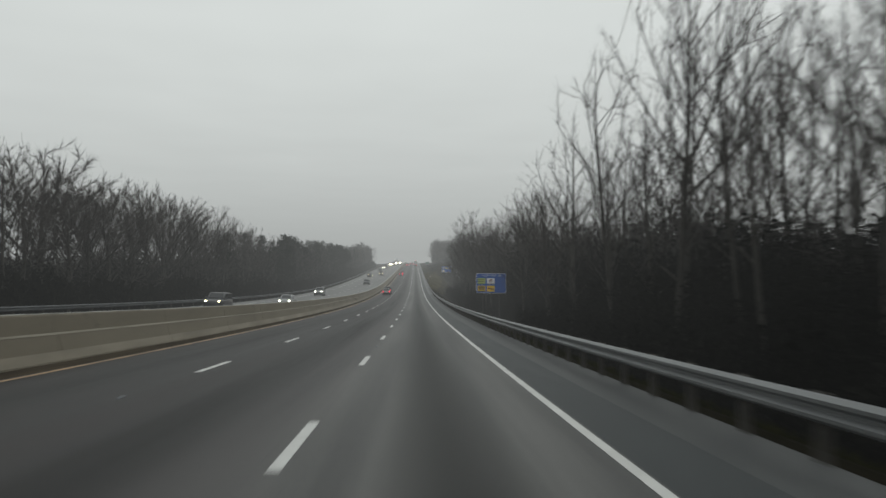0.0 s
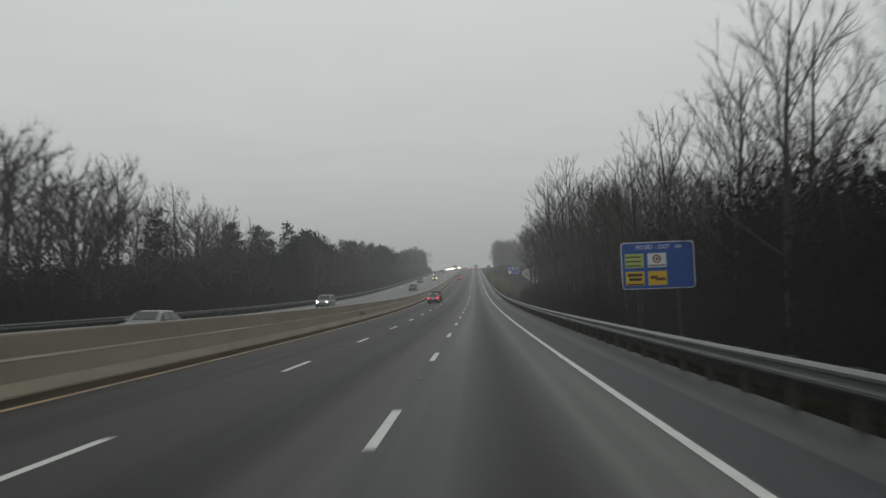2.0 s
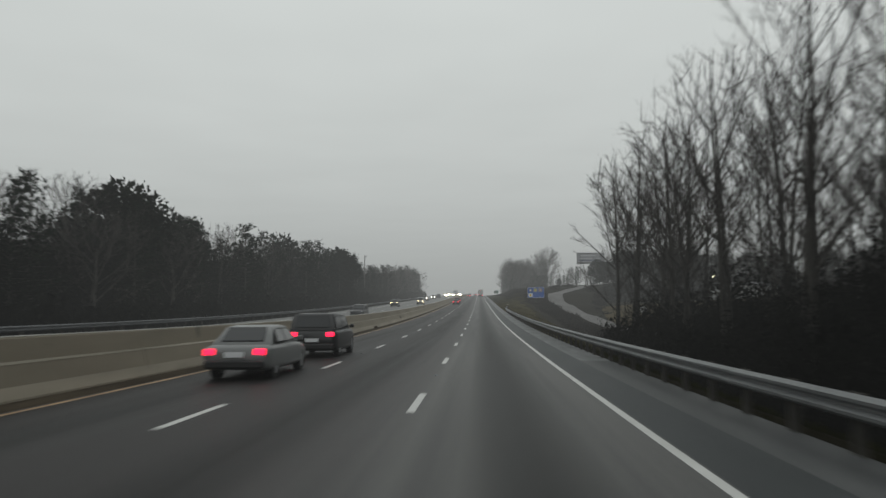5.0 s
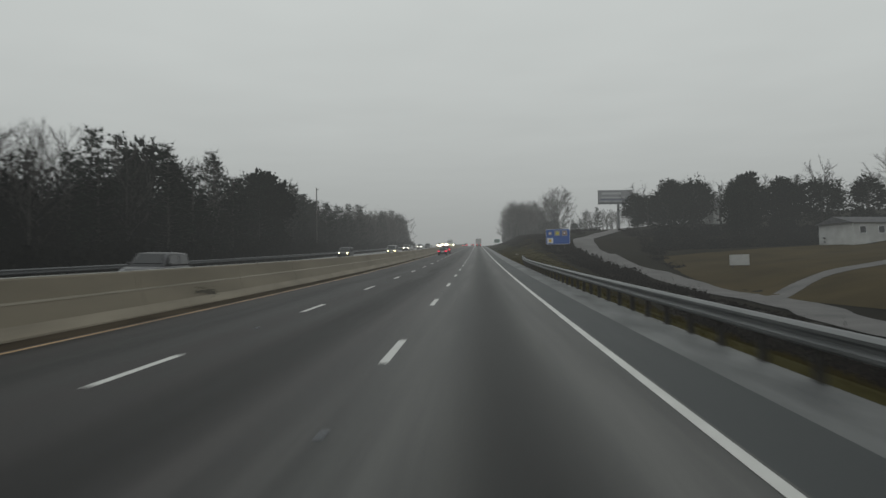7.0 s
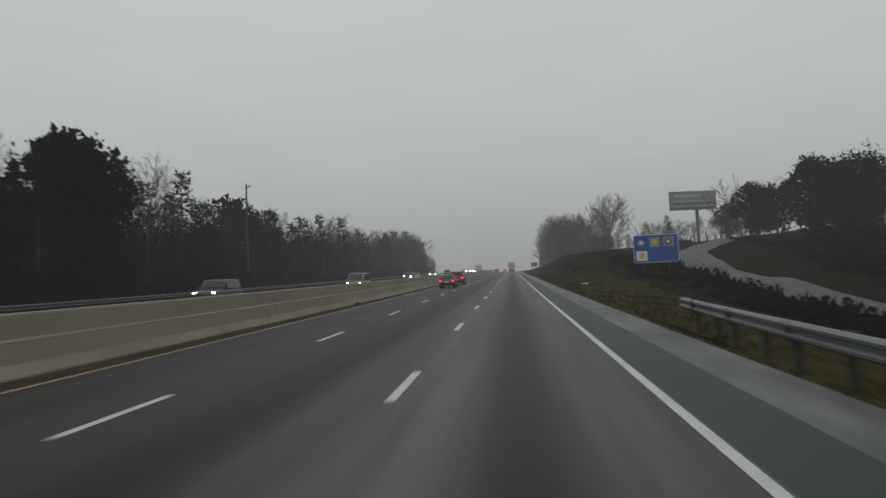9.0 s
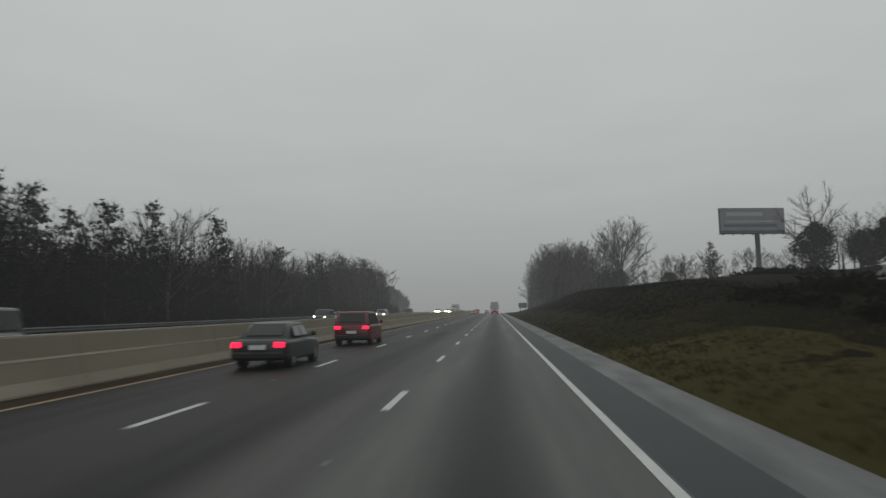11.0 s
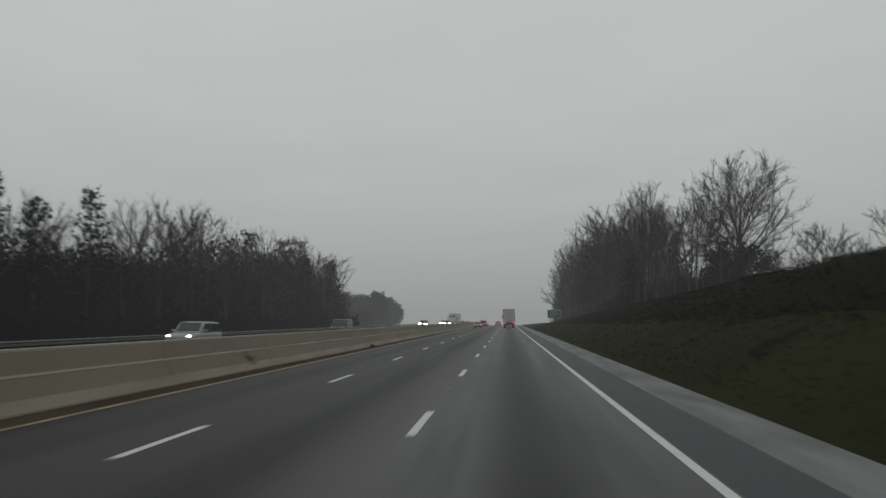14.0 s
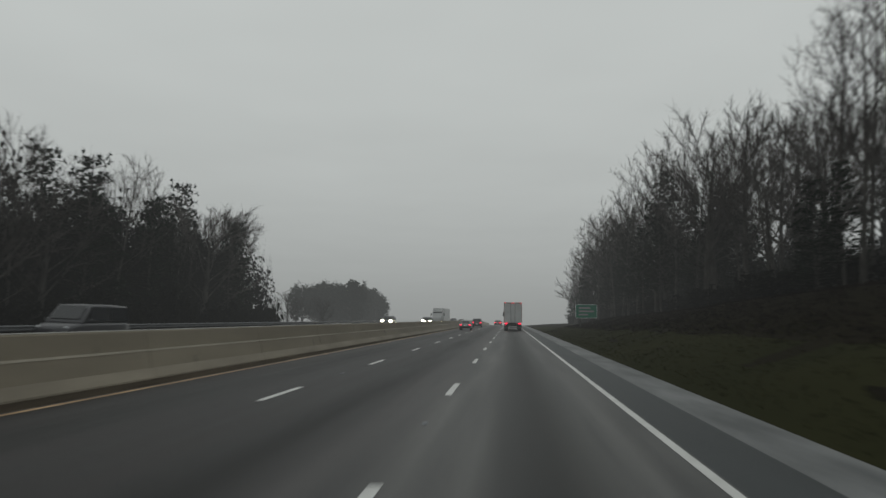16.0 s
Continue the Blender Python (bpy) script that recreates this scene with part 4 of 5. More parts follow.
DARK = "tangled leafy undergrowth filling the wood, its shade put into a near-black colour"
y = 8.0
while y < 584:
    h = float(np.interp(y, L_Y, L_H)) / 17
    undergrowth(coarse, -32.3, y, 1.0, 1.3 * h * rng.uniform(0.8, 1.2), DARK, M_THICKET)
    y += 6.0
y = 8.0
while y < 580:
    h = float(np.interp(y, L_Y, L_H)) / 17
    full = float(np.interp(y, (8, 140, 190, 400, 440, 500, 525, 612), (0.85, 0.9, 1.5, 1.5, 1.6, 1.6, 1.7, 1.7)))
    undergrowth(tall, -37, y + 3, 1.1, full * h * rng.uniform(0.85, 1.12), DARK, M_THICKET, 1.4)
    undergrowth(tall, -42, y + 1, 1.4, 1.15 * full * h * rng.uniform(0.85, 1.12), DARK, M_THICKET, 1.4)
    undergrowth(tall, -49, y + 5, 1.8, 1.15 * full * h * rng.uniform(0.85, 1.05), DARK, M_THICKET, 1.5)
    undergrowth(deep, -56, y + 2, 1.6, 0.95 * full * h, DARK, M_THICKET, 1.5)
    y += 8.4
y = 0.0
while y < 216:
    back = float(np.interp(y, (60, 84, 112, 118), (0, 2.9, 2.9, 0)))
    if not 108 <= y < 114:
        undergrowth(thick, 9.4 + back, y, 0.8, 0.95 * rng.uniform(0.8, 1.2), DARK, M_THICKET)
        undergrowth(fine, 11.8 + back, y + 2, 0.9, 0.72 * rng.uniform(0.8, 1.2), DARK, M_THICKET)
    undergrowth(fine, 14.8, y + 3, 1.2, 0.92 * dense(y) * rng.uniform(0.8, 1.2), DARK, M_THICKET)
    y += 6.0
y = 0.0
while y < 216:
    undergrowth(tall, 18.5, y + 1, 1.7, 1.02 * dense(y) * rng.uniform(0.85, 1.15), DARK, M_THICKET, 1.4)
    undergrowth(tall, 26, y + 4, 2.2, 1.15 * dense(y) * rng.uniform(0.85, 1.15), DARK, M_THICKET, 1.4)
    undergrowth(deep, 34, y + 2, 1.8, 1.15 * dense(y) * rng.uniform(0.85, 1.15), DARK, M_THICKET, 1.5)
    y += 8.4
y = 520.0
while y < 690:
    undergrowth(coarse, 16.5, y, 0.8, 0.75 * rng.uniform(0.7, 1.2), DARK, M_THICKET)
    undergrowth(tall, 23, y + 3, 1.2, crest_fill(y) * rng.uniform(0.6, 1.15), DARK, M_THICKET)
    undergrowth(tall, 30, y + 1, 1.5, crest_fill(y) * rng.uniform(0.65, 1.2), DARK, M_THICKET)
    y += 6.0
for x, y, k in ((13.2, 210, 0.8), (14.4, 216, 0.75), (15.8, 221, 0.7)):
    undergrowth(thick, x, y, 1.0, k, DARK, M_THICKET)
BRUSHY = "low brown dead brush between the guard rail and the side road"
y = 196.0
while y < 378:
    xb = float(np.interp(y, (196, 260, 300, 330, 352, 378), (12, 17.0, 19.0, 17.5, 15.8, 16.4)))
    tallness = float(np.interp(y, (196, 240, 300, 340, 378), (0.9, 0.95, 1.3, 1.45, 1.1)))
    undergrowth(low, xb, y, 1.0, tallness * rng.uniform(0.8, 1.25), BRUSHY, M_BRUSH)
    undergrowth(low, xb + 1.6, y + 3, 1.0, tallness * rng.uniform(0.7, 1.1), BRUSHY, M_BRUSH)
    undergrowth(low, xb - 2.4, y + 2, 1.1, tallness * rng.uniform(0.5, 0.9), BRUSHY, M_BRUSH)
    y += 5.0
for k in range(14):
    xb, yb = 33 + 4.6 * k, 354.0 - 0.8 * k + rng.uniform(-2, 2)
    undergrowth(coarse, xb, yb, 1.5, rng.uniform(0.4, 0.7), "dark brush along the top of the lawn", M_THICKET)
    undergrowth(coarse, xb + 3, yb + 9, 1.6, rng.uniform(0.5, 1.0), "dark brush along the top of the lawn", M_THICKET)
    undergrowth(coarse, xb + 5, yb + 18, 1.6, rng.uniform(0.6, 1.1), "dark brush along the top of the lawn", M_THICKET)
for x0, ya, yb in ((28, 330, 404), (34, 352, 398), (42, 372, 404), (24, 398, 440), (30, 412, 450)):
    y = float(ya)
    while y < yb:
        undergrowth(low, x0 + 0.12 * (y - ya) + rng.uniform(-1, 1), y, 1.2, rng.uniform(0.6, 1.2), "low brown brush on the hillside", M_BRUSH)
        y += 5.5


def tufts(name, label, material, count, place, high, seed, spread=0.5):
    r = random.Random(seed)
    b = Sticks()
    for _ in range(count):
        x, y = place(r)
        z = land(x, y)
        for _ in range(3):
            d = Vector((r.uniform(-spread, spread), r.uniform(-spread, spread), 1)).normalized()
            b.leaf(Vector((x + r.uniform(-0.12, 0.12), y + r.uniform(-0.12, 0.12), z - 0.02)), d, d.orthogonal().normalized(), r.uniform(0.5, 1.2) * high, 0.05)
    return tagged(part_of(name, b.mesh(name), material), label, "grass", kind="stuff")


tufts("verge_grass", "short brown and green winter grass on the verge", M_GRASS, 15000, lambda r: (4.0 + 6.0 * r.random() ** 1.3, r.uniform(360, 590)), 0.10, 81)
tufts("verge_grass", "short winter grass and weeds under the guard rail", M_GRASS, 3500, lambda r: (4.2 + 2.2 * r.random(), r.uniform(-10, 225)), 0.2, 82)
tufts("dry_grass", "tan and olive dry winter grass on the verge", M_DRY, 11000, lambda r: (4.1 + 8.5 * r.random(), r.uniform(215, 400)), 0.2, 84)
tufts("bank_brush", "matted brown dead brush on the cutting's slope", M_BRUSH, 17000,
      lambda r: (8.2 + 9.0 * r.random() + 0.5 * math.sin(r.random() * 6), r.uniform(385, 600)), 0.24, 83, 1.1)

# ---- signs ----
M_DARK_POST = surface("dark_sign_post", (0.014, 0.013, 0.012), (0.035, 0.032, 0.028), 3.0, 0.85, 0.3)


def lettering(text, size, material, parent, m):
    """Raised letters from the built-in font, as one mesh."""
    cu = bpy.data.curves.new("lettering", "FONT")
    cu.body, cu.size, cu.align_x, cu.align_y, cu.extrude = text, size, "CENTER", "CENTER", 0.004
    tmp = bpy.data.objects.new("lettering", cu)
    me = bpy.data.meshes.new_from_object(tmp)
    bpy.data.objects.remove(tmp)
    ob = part_of("lettering", me, material, parent)
    ob.matrix_basis = m
    return ob


FACE = pose(0, 0, 0, 90, 0, 0)


def plate(name, x0, x1, z0, z1, y, material, parent, label="", thick=0.006, bevel=0.0):
    return part(name, boxed(x0, x1, y - thick, y, z0, z1, bevel), material, parent, label)


def rounded_panel(w, h, r, thick):
    bm = bmesh.new()
    pts = []
    for cx, cz, a0 in ((w / 2 - r, h / 2 - r, 0), (-w / 2 + r, h / 2 - r, 90), (-w / 2 + r, -h / 2 + r, 180), (w / 2 - r, -h / 2 + r, 270)):
        for k in range(5):
            a = radians(a0 + 22.5 * k)
            pts.append((cx + r * math.cos(a), cz + r * math.sin(a)))
    a = [bm.verts.new((x, -thick, z)) for x, z in pts]
    b = [bm.verts.new((x, 0, z)) for x, z in pts]
    for k in range(len(pts)):
        j = (k + 1) % len(pts)
        bm.faces.new((a[k], a[j], b[j], b[k]))
    bm.faces.new(a)
    bm.faces.new(b[::-1])
    bmesh.ops.recalc_face_normals(bm, faces=bm.faces)
    return bm


def sign_board(kind, label, x, y, turn, w, h, bottom, colour, posts=2):
    """A road sign of sheet metal with a white border on steel posts."""
    s = empty(kind, pose(x, y, land(x, y), 0, 0, turn))
    tagged(s, label, "road sign")
    cz = bottom - (land(x, y) - grade(y)) + h / 2
    rim = part("border", rounded_panel(w, h, 0.22, 0.03), M_SIGN_WHITE, s, "white sign border")
    rim.matrix_basis = pose(0, 0, cz)
    face = part("panel", rounded_panel(w - 0.10, h - 0.10, 0.18, 0.012), colour, s)
    face.matrix_basis = pose(0, -0.03, cz)
    for k in range(posts):
        px = (k - (posts - 1) / 2) * w * 0.55
        bm = boxed(px - 0.08, px + 0.08, 0.02, 0.16, -0.5, cz + h * 0.42, 0.015)
        part("post", bm, M_DARK_POST, s)
    return s, cz


s, cz = sign_board("food_sign", "blue food exit road sign with four logo panels on posts", 10.35, 110.5, -4, 4.25, 2.8, 1.8, M_BLUE)
lettering("FOOD - EXIT", 0.34, M_SIGN_WHITE, s, pose(-0.25, -0.046, cz + 1.08) @ FACE)
plate("number_bar", 1.02, 1.40, cz + 0.98, cz + 1.17, -0.044, M_SIGN_PALE, s)
for lx, lz, col, lab in ((-1.36, 0.30, M_SIGN_LIME, "pale green striped logo panel"), (-0.05, 0.30, M_SIGN_WHITE, "white logo panel with a grey mark"),
                         (-1.36, -0.76, M_SIGN_YELLOW, "yellow logo panel with black bars"), (-0.05, -0.76, M_SIGN_YELLOW, "yellow logo panel with a brown mark")):
    lp = plate("logo_panel", lx - 0.54, lx + 0.54, cz + lz - 0.42, cz + lz + 0.42, -0.044, col, s, lab)
    yq = -0.052
    if col is M_SIGN_LIME:
        for dz in (-0.30, -0.04, 0.22):
            plate("stripe", lx - 0.5, lx + 0.40, cz + lz + dz - 0.04, cz + lz + dz + 0.04, yq, M_SIGN_BLACK, lp)
    elif col is M_SIGN_WHITE:
        for rad, off, col2 in ((0.25, 0.0, M_SIGN_BROWN), (0.17, 0.006, M_SIGN_WHITE), (0.10, 0.012, M_SIGN_BROWN)):
            part("mark", cylinder(rad, 0.01, "Y", 18), col2, lp).matrix_basis = pose(lx, yq - off, cz + lz + 0.08)
        plate("mark", lx - 0.5, lx + 0.5, cz + lz - 0.36, cz + lz - 0.26, yq, M_SIGN_GREY, lp)
    elif lx < -1:
        plate("bar", lx - 0.44, lx + 0.44, cz + lz + 0.12, cz + lz + 0.30, yq, M_SIGN_BLACK, lp)
        plate("bar", lx - 0.36, lx + 0.40, cz + lz - 0.14, cz + lz + 0.04, yq, M_SIGN_BLACK, lp)
        plate("bar", lx - 0.48, lx + 0.48, cz + lz - 0.40, cz + lz - 0.30, yq, M_SIGN_BLACK, lp)
    else:
        plate("mark", lx - 0.42, lx + 0.0, cz + lz - 0.06, cz + lz + 0.14, yq, M_SIGN_BROWN, lp)
        plate("mark", lx - 0.1, lx + 0.46, cz + lz - 0.14, cz + lz + 0.02, yq - 0.002, M_SIGN_BROWN, lp)

s, cz = sign_board("services_sign", "blue services road sign with logo panels on the grass bank", 14.75, 361.0, -6, 4.45, 2.85, 1.75, M_BLUE)
for lx, col, mark, lab in ((-1.45, M_SIGN_GREY, M_SIGN_WHITE, "grey logo panel"), (-0.1, M_SIGN_LIME, M_SIGN_YELLOW, "green and yellow logo panel"), (1.25, M_SIGN_BROWN, M_SIGN_WHITE, "brown logo panel")):
    lp = plate("logo_panel", lx - 0.52, lx + 0.52, cz + 0.14, cz + 1.16, -0.044, M_BLUE if lx < -1 else M_SIGN_GREY, s, lab)
    bm = cylinder(0.34, 0.01, "Y", 18)
    disc = part("mark", bm, col, lp)
    disc.matrix_basis = pose(lx, -0.056, cz + 0.62)
    plate("mark", lx - 0.16, lx + 0.16, cz + 0.5, cz + 0.78, -0.066, mark, lp)
lp = plate("logo_panel", -1.98, -0.88, cz - 1.2, cz - 0.22, -0.044, M_SIGN_WHITE, s, "white logo panel with a yellow mark")
plate("mark", -1.68, -1.22, cz - 0.98, cz - 0.46, -0.052, M_SIGN_YELLOW, lp)

s, cz = sign_board("exit_sign", "green road sign at the foot of the wooded bank", 8.9, 576.0, -5, 2.6, 1.7, 1.9, M_GREEN)
plate("bar", -0.9, 0.5, cz + 0.3, cz + 0.5, -0.044, M_SIGN_GREY, s)
plate("bar", -0.9, 0.9, cz - 0.1, cz + 0.1, -0.044, M_SIGN_GREY, s)
plate("bar", -0.9, 0.2, cz - 0.5, cz - 0.3, -0.044, M_SIGN_GREY, s)

# small white notice on the lawn
x, y = 34.2, 321.0
s = empty("lawn_sign", pose(x, y, land(x, y), 0, 0, -8))
tagged(s, "plain white notice board on two posts on the lawn", "sign")
part("board", boxed(-1.25, 1.25, -0.03, 0.03, 0.35, 1.75, 0.02), M_WALL, s)
for px in (-0.9, 0.9):
    part("post", boxed(px - 0.05, px + 0.05, 0.03, 0.13, -0.4, 1.6, 0.01), M_POST, s)

# billboard on the hill
x, y = 47.8, 480.0
bz = grade(y) + 14.9
s = empty("billboard", pose(x, y, land(x, y), 0, 0, 6))
tagged(s, "large grey-blue billboard on a steel column above the hill", "billboard")
z0 = bz - land(x, y)
part("panel_frame", boxed(-6.1, 6.1, -0.05, 0.45, z0, z0 + 4.7, 0.05), M_OLD_STEEL, s, "dark steel panel frame")
M_POSTER = surface("faded_poster", (0.17, 0.175, 0.19), (0.27, 0.27, 0.285), 0.4, 0.6, 0.0, (1, 1, 1), 6)
M_POSTER_PALE = plain("pale_poster_print", (0.38, 0.39, 0.41), 0.6)
M_POSTER_DARK = plain("dark_poster_print", (0.09, 0.10, 0.15), 0.6)
poster = part("poster", boxed(-5.95, 5.95, -0.07, -0.052, z0 + 0.5, z0 + 4.6), M_POSTER, s, "faded grey-blue poster")
plate("bar", -5.0, 4.1, z0 + 2.05, z0 + 2.3, -0.072, M_POSTER_PALE, poster)
plate("bar", -5.3, 4.6, z0 + 1.15, z0 + 1.65, -0.072, M_POSTER_DARK, poster)
plate("bar", -4.8, 2.0, z0 + 3.2, z0 + 3.9, -0.072, M_POSTER_PALE, poster)
part("column", cylinder(0.45, z0 + 4.0, "Z", 16), M_OLD_STEEL, s).matrix_basis = pose(1.2, 0.9, (z0 + 3.2) / 2 - 0.4)
part("walkway", boxed(-6.5, 6.5, -1.3, -0.1, z0 - 0.22, z0 - 0.12, 0.01), M_OLD_STEEL, s, "narrow steel catwalk under the panel")
for k in range(7):
    part("bracket", boxed(-5.7 + 1.9 * k - 0.04, -5.7 + 1.9 * k + 0.04, -1.3, 0.3, z0 - 0.34, z0 - 0.22), M_OLD_STEEL, s)

# utility pole at the wood's edge
x, y = -35.0, 379.5
s = empty("utility_pole", pose(x, y, land(x, y)))
tagged(s, "tall dark wooden utility pole standing before the wood", "pole")
zt = grade(y) + 14.8 - land(x, y)
part("shaft", cylinder(0.17, zt + 0.8, "Z", 10, 0.11), M_POST, s).matrix_basis = pose(0, 0, (zt - 0.8) / 2)
part("bracket", boxed(-0.05, 0.55, -0.05, 0.05, zt - 0.42, zt - 0.32, 0.01), M_POST, s)
part("insulator", cylinder(0.05, 0.16, "Z", 8), M_OLD_STEEL, s).matrix_basis = pose(0.5, 0, zt - 0.24)

# swept-up leaves and grit in the median gutter
for px, py, w, l, h in ((-9.85, 224.8, 0.42, 0.9, 0.17), (-9.82, 330, 0.35, 0.8, 0.10), (-9.84, 480.8, 0.4, 0.8, 0.15)):
    bm = bmesh.new()
    bmesh.ops.create_icosphere(bm, subdivisions=3, radius=1.0)
    for v in bm.verts:
        n = 1 + 0.45 * noise.noise(v.co * 2.6 + Vector((py, 0, 0))) + 0.2 * noise.noise(v.co * 7)
        v.co = Vector((v.co.x * w * 0.5 * n, v.co.y * l * 0.5 * n, max(-0.1, v.co.z * h * n)))
    ob = part("dirt_heap", bm, M_DIRT)
    ob.matrix_basis = pose(px, py, grade(py) + 0.04)
    tagged(ob, "brown pile of leaves and grit against the barrier", "debris", kind="stuff")


M_MUD = surface("dried_mud", (0.062, 0.056, 0.045), (0.125, 0.115, 0.094), 3.0, 0.95, 0.5, (1, 1, 1), 22, spread=0.5, spec=0.05, placed=True)


def mud_splash(y0, length, z0, z1):
    """Thin dried mud on the barrier's face, with a ragged outline."""
    bm = bmesh.new()
    nu, nv = int(length / 0.05), 16
    pts = {}

    def at(i, j):
        if (i, j) not in pts:
            y, z = y0 + length * i / nu, z0 + (z1 - z0) * j / nv
            x = float(np.interp(z, (0.09, 0.329, 0.765), (-9.91, -10.055, -10.17))) + 0.008
            pts[i, j] = bm.verts.new((x, y, grade(y) + z))
        return pts[i, j]

    for i in range(nu):
        for j in range(nv):
            u, v = (i + 0.5) / nu * 2 - 1, (j + 0.5) / nv * 2 - 1
            v += 0.45 * u
            if 0.55 - u * u - v * v + 0.9 * noise.noise((u * 2.6 + y0, v * 3.2, 0.4)) + 0.9 * noise.noise((u * 8 + y0, v * 7, 2.0)) > 0.22:
                bm.faces.new((at(i, j), at(i + 1, j), at(i + 1, j + 1), at(i, j + 1)))
    tagged(part("mud_splash", bm, M_MUD), "brown dried mud splashed on the barrier's face", "mud", kind="stuff")


mud_splash(125.2, 5.0, 0.28, 0.75)
mud_splash(246.4, 3.0, 0.22, 0.66)
mud_splash(456.0, 1.4, 0.22, 0.74)

# raised reflective studs between the lane dashes
stud_me = None
for lx, ph in ((-1.83, PH + 7.6), (-5.60, PH_B + 7.6)):
    for k in range(-1, 30):
        y = ph + 24.38 * k
        if stud_me is None:
            bm = boxed(-0.05, 0.05, -0.05, 0.05, 0.0, 0.02, 0.012)
            ob = part("road_stud", bm, M_STUD, road)
            stud_me = ob.data
        else:
            ob = part_of("road_stud", stud_me, M_STUD, road)
        ob.matrix_basis = on_grade(lx, y, 0.2)

# pale stone on the verge
x, y = 6.7, 354.0
bm = bmesh.new()
bmesh.ops.create_icosphere(bm, subdivisions=2, radius=0.25)
for v in bm.verts:
    v.co *= 1 + 0.25 * noise.noise(v.co * 3)
    v.co.z *= 0.6
    v.co.x *= 1.5
st = part("stone", bm, surface("pale_stone", (0.36, 0.31, 0.26), (0.62, 0.57, 0.5), 3.0, 0.9, 0.5))
st.matrix_basis = pose(x, y, land(x, y) + 0.06)
tagged(st, "pale rounded stone lying on the grass verge", "stone")


# ---- houses on the hill ----


def house(label, x, y, turn, w, d, h, pitch):
    s = empty("house", pose(x, y, land(x, y), 0, 0, turn))
    tagged(s, label, "house")
    part("wall", boxed(-w / 2, w / 2, -d / 2, d / 2, -1.0, h), M_WALL, s)
    bm = bmesh.new()
    o = 0.5
    vs = [bm.verts.new(p) for p in ((-w / 2 - o, -d / 2 - o, h + 0.004), (w / 2 + o, -d / 2 - o, h + 0.004), (w / 2 + o, d / 2 + o, h + 0.004), (-w / 2 - o, d / 2 + o, h + 0.004),
                                    (-w / 2 - o, 0, h + pitch), (w / 2 + o, 0, h + pitch))]
    for f in ((0, 1, 5, 4), (2, 3, 4, 5), (0, 4, 3), (1, 2, 5), (3, 2, 1, 0)):
        bm.faces.new([vs[i] for i in f])
    part("roof", bm, M_ROOF, s)
    n = max(2, int(w / 3.2))
    for k in range(n):
        wx = -w / 2 + w * (k + 0.5) / n
        if k == n // 2:
            part("door", boxed(wx - 0.45, wx + 0.45, -d / 2 - 0.05, -d / 2 + 0.02, 0.0, 2.05, 0.01), M_ROOF, s, "dark front door")
            continue
        wd = part("window", boxed(wx - 0.6, wx + 0.6, -d / 2 - 0.06, -d / 2 + 0.02, 0.95, 2.15, 0.01), M_SIGN_WHITE, s, "white window frame")
        part("pane", boxed(wx - 0.52, wx + 0.52, -d / 2 - 0.066, -d / 2 - 0.02, 1.03, 2.07), M_PANE, wd, "dark window pane")
    return s


house("low white-sided house with a grey roof beside the lawn", 66, 349, 14, 14, 8, 2.7, 1.2)
house("small white-sided house among the hilltop trees", 58.5, 403, 14, 8, 7, 3.0, 2.2)

# yard lamp by the side road
x, y = 27.2, 250.0
s = empty("yard_lamp", pose(x, y, land(x, y), 0, 0, 200))
tagged(s, "lit yellow yard lamp on a slim pole", "street lamp")
lz = grade(y) + 5.0 - land(x, y)
part("pole", cylinder(0.07, lz + 0.6, "Z", 8), M_POST, s).matrix_basis = pose(0, 0, (lz - 0.5) / 2)
part("arm", boxed(-0.04, 0.04, 0, 0.7, lz + 0.02, lz + 0.09, 0.01), M_OLD_STEEL, s)
part("lamp_head", boxed(-0.14, 0.14, 0.45, 0.85, lz - 0.12, lz + 0.01, 0.03), M_LAMP, s, "glowing yellow lamp head")


# ---- vehicles ----


def loft(stations):
    """Rings of (y, half width, z low, z high, round) joined into a closed body."""
    bm = bmesh.new()
    rings = []
    for y, w, z0, z1, r in stations:
        r = min(r, w * 0.6, (z1 - z0) * 0.45)
        pts = []
        for cx, cz, a0 in ((w - r, z1 - r, 0), (-w + r, z1 - r, 90), (-w + r, z0 + r, 180), (w - r, z0 + r, 270)):
            for k in range(4):
                a = radians(a0 + 30 * k)
                pts.append(bm.verts.new((cx + r * math.cos(a), y, cz + r * math.sin(a))))
        rings.append(pts)
    for a, b in zip(rings, rings[1:]):
        for k in range(len(a)):
            j = (k + 1) % len(a)
            bm.faces.new((a[k], a[j], b[j], b[k]))
    bm.faces.new(rings[0])
    bm.faces.new(rings[-1][::-1])
    bmesh.ops.recalc_face_normals(bm, faces=bm.faces)
    for f in bm.faces:
        f.smooth = True
    return bm


def quad(pts, thick):
    """A pane through four corners, with thickness towards its normal."""
    bm = bmesh.new()
    p = [Vector(v) for v in pts]
    n = (p[1] - p[0]).cross(p[3] - p[0]).normalized() * thick
    a = [bm.verts.new(v - n * 0.5) for v in p]
    b = [bm.verts.new(v + n) for v in p]
    for k in range(4):
        j = (k + 1) % 4
        bm.faces.new((a[k], a[j], b[j], b[k]))
    bm.faces.new(a[::-1])
    bm.faces.new(b)
    bmesh.ops.recalc_face_normals(bm, faces=bm.faces)
    return bm


WHEEL = {}


